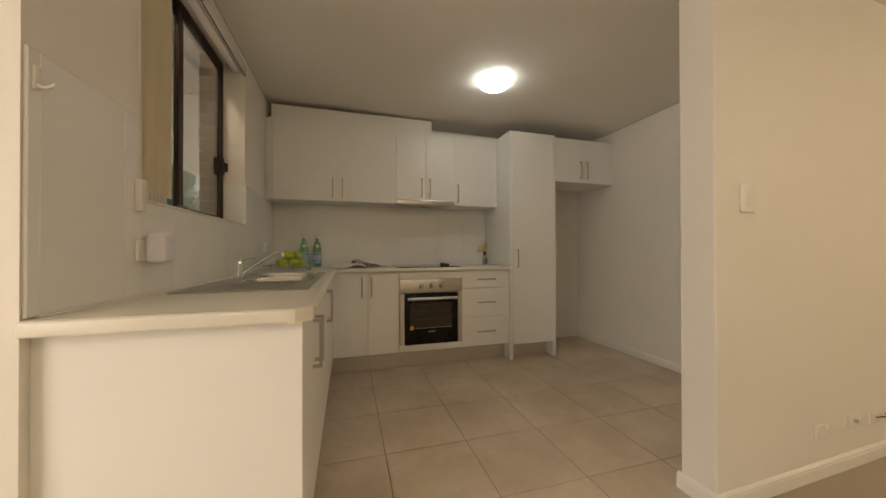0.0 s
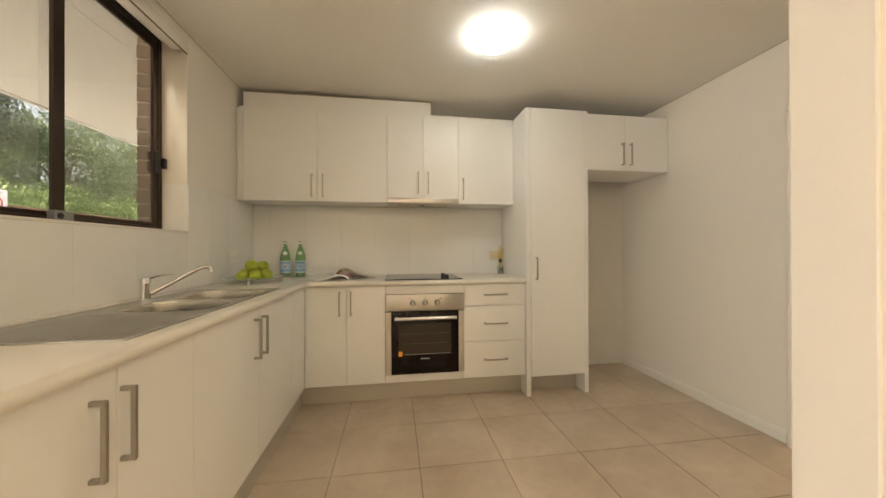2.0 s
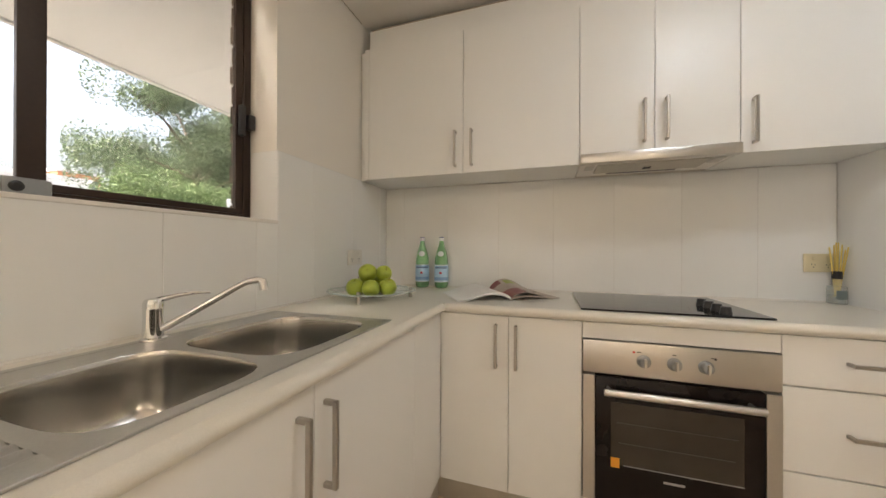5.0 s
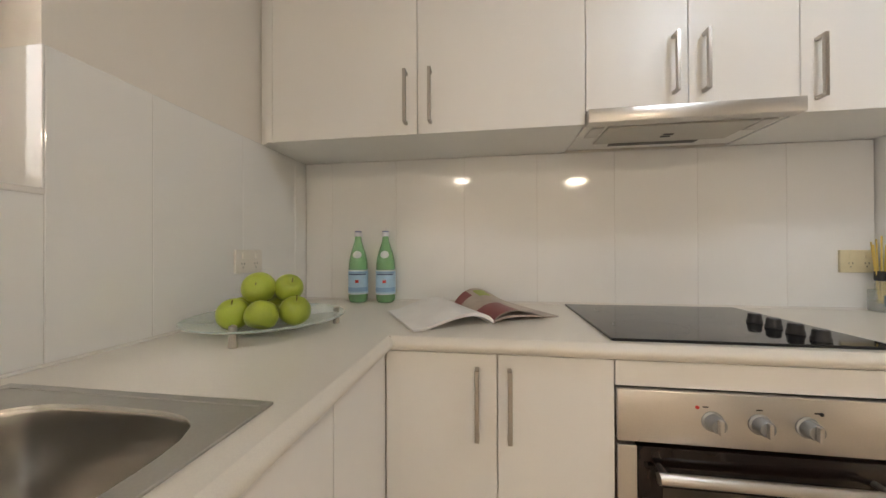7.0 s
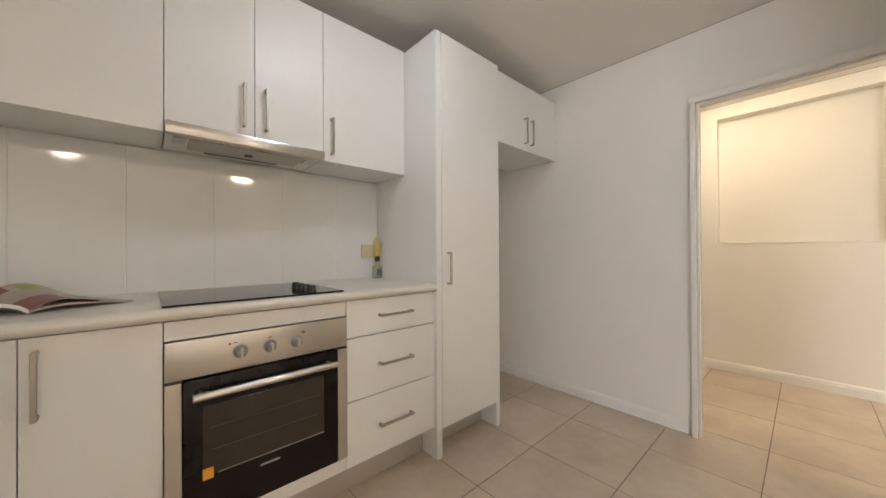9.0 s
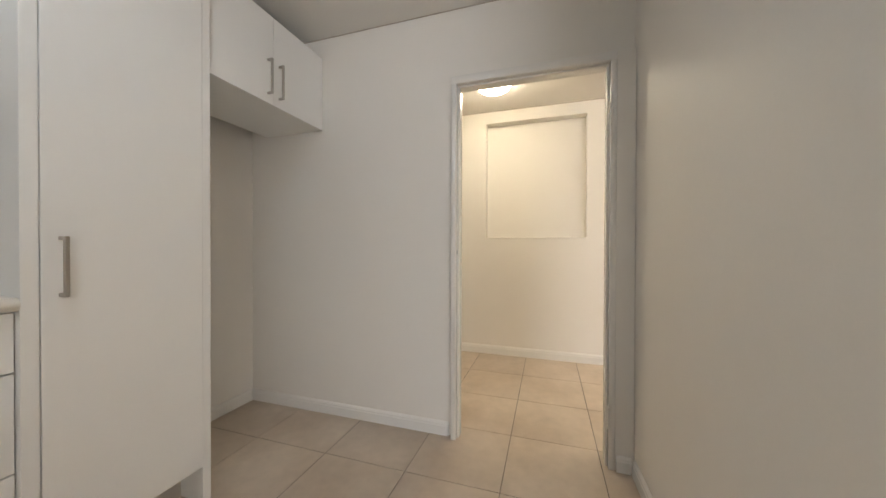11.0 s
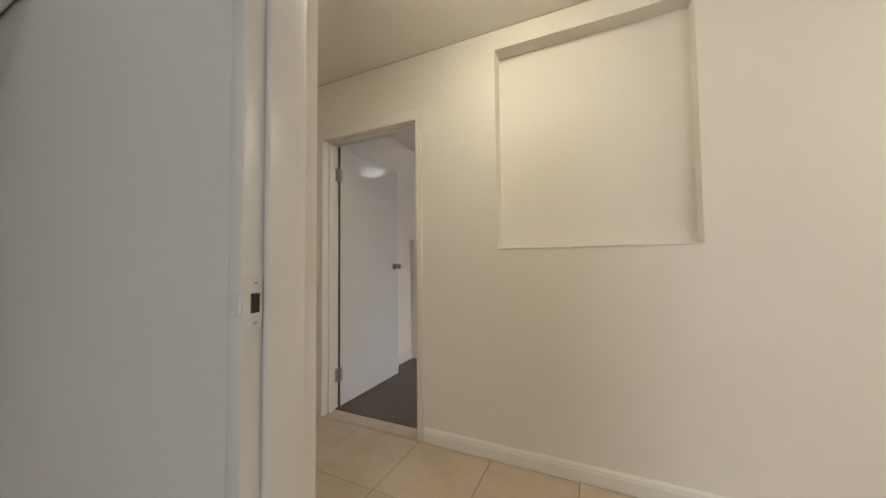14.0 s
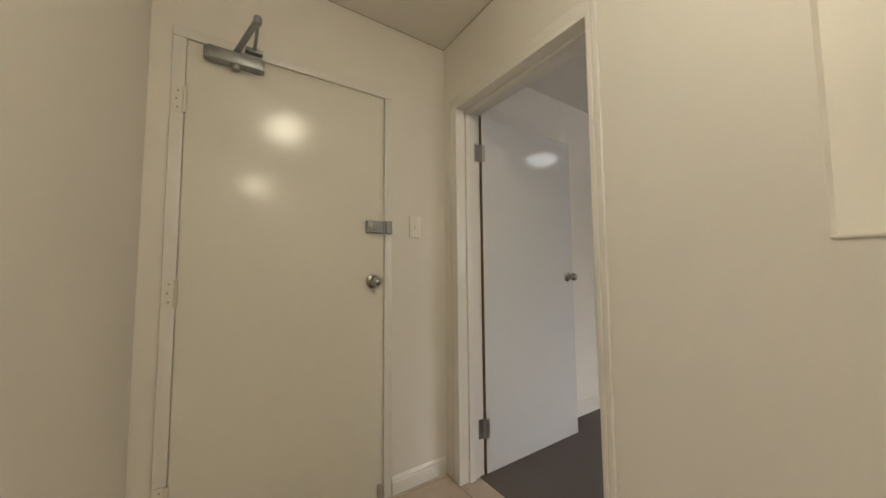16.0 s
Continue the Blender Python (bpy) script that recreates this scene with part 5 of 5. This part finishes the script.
part("shoe", B(3.998, 0.024, 2.002, 4.062, 0.0505, 2.020, bev=0.003), M_GREYMETAL, cl, "bracket on the door frame", smooth=True)
plate_on_y("light_switch", 0.065, 4.768, 4.836, 1.272, 1.385, -1, [(4.802, 1.33)], "ivory single light switch beside the entrance door", category="light switch")

bd = thing("door_2", (5.15, -0.08, 0.0), "white flush bedroom door standing open", "door", kind="structure")
leaf = part("leaf", B(5.150, -0.094, 0.012, 5.950, -0.059, 1.980, bev=0.0015), M_DOOR2, bd)
# The leaf edge is coloured dark for the shadowed gap beside the lining.
part("hinge_gap_strip", B(5.1478, -0.0936, 0.012, 5.1497, -0.0594, 1.980), M_DARKGAP, leaf, "dark brown strip painted as the shaded hinge gap")
door_knob(leaf, Matrix.Translation((5.885, -0.094, 1.045)) @ Matrix.Rotation(radians(90), 4, "X"))
for z in (1.757, 0.244):
    hg = part("hinge", sweep(bmesh.new(), [(5.142, -0.086, z - 0.05), (5.142, -0.086, z + 0.05)], 0.007, 10), M_GREYMETAL, bd, "dull grey steel butt hinge", smooth=True)
    part("hinge_leaf", B(5.110, -0.0810, z - 0.05, 5.146, -0.0785, z + 0.05), M_NICKEL, hg)
    part("hinge_leaf", B(5.150, -0.0962, z - 0.05, 5.172, -0.0942, z + 0.05), M_NICKEL, hg)

sp = thing("strike_plate", (3.50, -1.495, 1.04), "cream painted latch strike plate on the door lining", "strike plate")
part("plate", B(3.4745, -1.4785, 1.000, 3.4995, -1.4762, 1.066, bev=0.0008, seg=1), M_TRIM, sp)
part("lip", B(3.4695, -1.4783, 1.019, 3.4742, -1.469, 1.047, bev=0.001, seg=1), M_TRIM, sp, "curved strike lip")
part("latch_hole", B(3.484, -1.4792, 1.022, 3.4955, -1.4786, 1.046), M_BLACK, sp, "dark latch opening")
for z in (1.009, 1.058):
    part("screw", B(3.4875, -1.4790, z - 0.001, 3.4925, -1.4786, z + 0.002), M_NICKEL, sp)
for z in (1.70, 0.25):
    hg = thing("painted_hinge", (3.492, -2.215, z), "old painted hinge on the door lining", "hinge", "old door hinges")
    part("leaf", B(3.480, -2.2348, z - 0.05, 3.516, -2.2322, z + 0.05, bev=0.0005, seg=1), M_TRIM, hg)
    part("knuckle", sweep(bmesh.new(), [(3.4715, -2.232, z - 0.05), (3.4715, -2.232, z + 0.05)], 0.006, 10), M_TRIM, hg, smooth=True)

# ---- outside the kitchen window ----
structure("soffit", B(-1.9, -5.0, 2.455, -0.29, 9.0, 2.56), M_SOFFIT, "white painted soffit of the balcony above", "soffit")
structure("soffit_fascia", B(-1.935, -5.0, 2.44, -1.902, 9.0, 2.75), M_SOFFIT, "white fascia board of the balcony above", "fascia")
outer = structure("brick_reveal", B(-0.282, -0.866, -0.35, -0.182, 0.3, 2.455), M_MORTAR, "brown brick outer skin beside the window", "brick wall")
me = to_mesh("brick", B(-0.054, 0.0, 0.0, 0.054, 0.23, 0.076, bev=0.003, seg=1), M_BRICK)
for k in range(15):
    z = 1.18 + 0.086 * k
    ob = new("brick", me)
    ob.parent = outer
    ob.location = (-0.236, -0.872 + 0.004 * math.sin(k * 3.7), z)
structure("window_ledge", B(-0.30, -2.3, 1.17, -0.182, -0.874, 1.245, bev=0.004), M_MORTAR, "grey outside window ledge", "ledge")

fence = thing("timber_fence", (-5.0, 3, -0.35), "weathered brown paling fence along the driveway", "fence")
me = to_mesh("paling", B(-0.009, -0.0475, 0.0, 0.009, 0.0475, 2.24, bev=0.003, seg=1), M_FENCE)
for k in range(110):
    ob = new("paling", me)
    ob.parent = fence
    ob.location = (0.0, -4.0 + 0.1 * k, 0.012 * math.sin(k * 1.9))
bm = B(-5.06, -4.1, 1.87, -4.98, 7.1, 1.91, bev=0.004)
part("capping_rail", bm, M_FENCE, fence)
for y in (-1.0, 1.4, 3.65, 6.1, 8.5):
    part("fence_post", B(-4.99, y - 0.05, -0.35, -4.89, y + 0.05, 1.86, bev=0.004), M_MORTAR, fence, "grey fence post")

sg = thing("prohibition_sign", (-4.97, 2.97, 1.9), "white sign with a red no-vehicles circle on the fence", "sign")
SGX = -4.93
part("board", B(SGX - 0.004, 2.78, 1.755, SGX, 3.16, 2.13, bev=0.002, seg=1), M_SIGN, sg)
part("stake", B(SGX - 0.05, 2.95, 1.70, SGX - 0.005, 2.99, 2.05), M_FENCE, sg)
bm = bmesh.new()
cy, cz = 2.97, 1.905
a, b = [[bm.verts.new((SGX + 0.003, cy + q * math.cos(2 * math.pi * k / 40), cz + q * math.sin(2 * math.pi * k / 40))) for k in range(40)] for q in (0.105, 0.128)]
for k in range(40):
    bm.faces.new((a[k], a[(k + 1) % 40], b[(k + 1) % 40], b[k]))
part("red_ring", bm, M_RED, sg)
bm = bmesh.new()
q = [bm.verts.new((SGX + 0.004, cy + u, cz + w)) for u, w in ((-0.085, -0.070), (-0.070, -0.085), (0.085, 0.070), (0.070, 0.085))]
bm.faces.new(q)
part("red_bar", bm, M_RED, sg)
bm = B(SGX + 0.0012, cy - 0.07, cz - 0.03, SGX + 0.002, cy + 0.07, cz + 0.008, bev=0.0)
box(bm, SGX + 0.0012, cy - 0.035, cz + 0.008, SGX + 0.002, cy + 0.04, cz + 0.032)
part("car_symbol", bm, M_BLACK, sg, "black car pictogram")
part("text_bar", B(SGX + 0.0012, 2.83, 2.085, SGX + 0.002, 3.11, 2.095), M_GREYMETAL, sg)
part("text_bar", B(SGX + 0.0012, 2.85, 2.062, SGX + 0.002, 3.09, 2.070), M_GREYMETAL, sg)


def tree(x, y, height, spread, seed, m, leaf=0.16, count=5200, low=0.25, clump=0.15, label="leafy green tree behind the fence"):
    rng = np.random.default_rng(seed)
    u = thing("tree", (x, y, -0.35), label, "tree")
    bm = bmesh.new()
    base = Vector((x, y, -0.35))
    top = base + Vector((rng.uniform(-0.4, 0.4), rng.uniform(-0.4, 0.4), height * 0.62))
    pts = [base, base.lerp(top, 0.35) + Vector((0.12, -0.08, 0)), base.lerp(top, 0.7) + Vector((-0.1, 0.1, 0)), top]
    r0 = 0.022 * height
    sweep(bm, pts, [r0, r0 * 0.8, r0 * 0.62, r0 * 0.4], 10)
    tips = []
    for k in range(13):
        t = low + (1 - low) * (k + rng.uniform(0, 0.8)) / 13
        p = base.lerp(top, min(1, t + 0.1))
        ang = k * 2.4 + rng.uniform(-0.4, 0.4)
        reach = spread * (0.55 + 0.5 * rng.random()) * (1.1 - 0.45 * t)
        rise = height * (0.10 + 0.22 * rng.random())
        mid = p + Vector((math.cos(ang) * reach * 0.5, math.sin(ang) * reach * 0.5, rise * 0.65))
        end = p + Vector((math.cos(ang) * reach, math.sin(ang) * reach, rise))
        sweep(bm, [p, mid, end], [r0 * 0.36, r0 * 0.2, r0 * 0.06], 6)
        tips += [end, mid.lerp(end, 0.55)]
        for s in range(3):
            e2 = mid.lerp(end, 0.3 + 0.25 * s) + Vector((rng.uniform(-1, 1), rng.uniform(-1, 1), rng.uniform(-0.2, 0.8))) * reach * 0.38
            sweep(bm, [mid.lerp(end, 0.2 + 0.25 * s), e2], [r0 * 0.13, r0 * 0.03], 5)
            tips.append(e2)
    part("trunk", bm, M_BARK, u, "grey-brown trunk and limbs", smooth=True)
    tips = np.array([tuple(t) for t in tips])
    n = count
    which = rng.integers(0, len(tips), n)
    size = spread * (clump + 0.12 * rng.random(len(tips)))
    off = rng.normal(0, 1, (n, 3)) * np.array([1, 1, 0.55])
    off *= (np.minimum(1.0, 1.25 / np.maximum(np.linalg.norm(off, axis=1), 0.2)))[:, None]
    c = tips[which] + off * size[which][:, None]
    d1 = rng.normal(0, 1, (n, 3))
    d1 /= np.linalg.norm(d1, axis=1)[:, None]
    d2 = np.cross(d1, rng.normal(0, 1, (n, 3)))
    d2 /= np.linalg.norm(d2, axis=1)[:, None]
    ls = (leaf * (0.6 + 0.8 * rng.random(n)))[:, None]
    verts = np.stack([c - d1 * ls, c + d2 * ls * 0.42, c + d1 * ls, c - d2 * ls * 0.42], 1).reshape(-1, 3)
    faces = np.arange(4 * n).reshape(-1, 4)
    me = bpy.data.meshes.new("crown")
    me.from_pydata(verts.tolist(), [], faces.tolist())
    me.materials.append(m)
    ob = new("crown", me)
    ob.parent = u
    ob.matrix_parent_inverse = ROOTS[u.name]
    return u


tree(-8.2, 5.6, 3.6, 1.9, 3, M_LEAF1, leaf=0.036, count=52000, low=0.12, label="bright green bushy tree behind the fence")
tree(-8.8, 4.2, 3.4, 1.9, 4, M_LEAF1, leaf=0.036, count=52000, low=0.12, label="bright green bushy tree behind the fence")
tree(-9.2, 9.5, 3.8, 2.2, 5, M_LEAF1, leaf=0.04, count=44000, low=0.12, label="bright green bushy tree behind the fence")
tree(-13.0, 7.4, 8.6, 3.9, 7, M_LEAF2, leaf=0.05, count=62000, clump=0.11, low=0.35, label="tall dark green tree with spreading limbs")
tree(-14.5, 15.0, 8.8, 3.8, 8, M_LEAF2, leaf=0.055, count=48000, low=0.35, label="tall dark green tree with spreading limbs")
tree(-9.5, 15.5, 7.5, 3.4, 9, M_LEAF2, leaf=0.05, count=44000, low=0.3, label="tall dark green tree with spreading limbs")
tree(-16.5, 10.5, 7.2, 2.8, 10, M_LEAF2, leaf=0.08, count=20000, low=0.3, label="tall dark green tree with spreading limbs")
tree(-7.6, 13.2, 4.2, 2.2, 11, M_LEAF1, leaf=0.06, count=20000, low=0.1, label="bright green bushy tree behind the fence")


def far_building(x, y, w, d, floors, m, label, bays):
    h = 2.9 * floors
    u = thing("apartment_building", (x, y, -0.35), label, "building")
    part("wall", B(x - d, y, -0.35, x, y + w, h), m, u)
    part("roof", B(x - d - 0.2, y - 0.2, h, x + 0.2, y + w + 0.2, h + 0.4), M_FACADE, u)
    bw = w / bays
    for f in range(floors):
        for k in range(bays):
            part("window", B(x, y + k * bw + 0.25 * bw, 2.9 * f + 0.7, x + 0.05, y + k * bw + 0.75 * bw, 2.9 * f + 2.2), M_FARGLASS, u)
        part("balcony", B(x, y + 0.3, 2.9 * f - 0.1, x + 1.2, y + w - 0.3, 2.9 * f + 0.75), M_FACADE, u)
    return u


far_building(-50.0, 6.0, 15.5, 10.0, 3, M_FACADE, "distant white apartment block with long balconies", 6)
far_building(-62.0, 23.6, 4.5, 6.0, 4, M_FACADE2, "distant orange rendered apartment block", 3)

# ---- floor tiles, each a piece of its own ----
GX, GY, PX_T, PY_T, GAP = 0.892, -0.866, 0.4545, 0.4475, 0.0035
xs = sorted({0.52, 5.0, *[GX + PX_T * k for k in range(-1, 10) if 0.52 < GX + PX_T * k < 5.0]})
ys = sorted({-2.49, 0.062, *[GY + PY_T * k for k in range(-4, 3) if -2.49 < GY + PY_T * k < 0.062]})
ys_hall = sorted({-3.92, -2.49, *[GY + PY_T * k for k in range(-8, 0) if -3.92 < GY + PY_T * k < -2.49]})
cells = [(a, b, c, d) for a, b in zip(xs, xs[1:]) for c, d in zip(ys, ys[1:])] + [(a, b, c, d) for a, b in zip(xs, xs[1:]) if a > 3.6 for c, d in zip(ys_hall, ys_hall[1:])]
cache = {}
for a, b, c, d in cells:
    key = (round(b - a, 3), round(d - c, 3))
    if min(key) < 0.012:
        continue
    if key not in cache:
        cache[key] = to_mesh("floor_tile", B(-key[0] / 2 + GAP / 2, -key[1] / 2 + GAP / 2, -0.0035, key[0] / 2 - GAP / 2, key[1] / 2 - GAP / 2, 0.0, bev=0.0012, seg=1), M_FLOORTILE)
    ob = new("floor_tile", cache[key])
    ob.parent = floor
    ob.location = ((a + b) / 2, (c + d) / 2, 0.0)
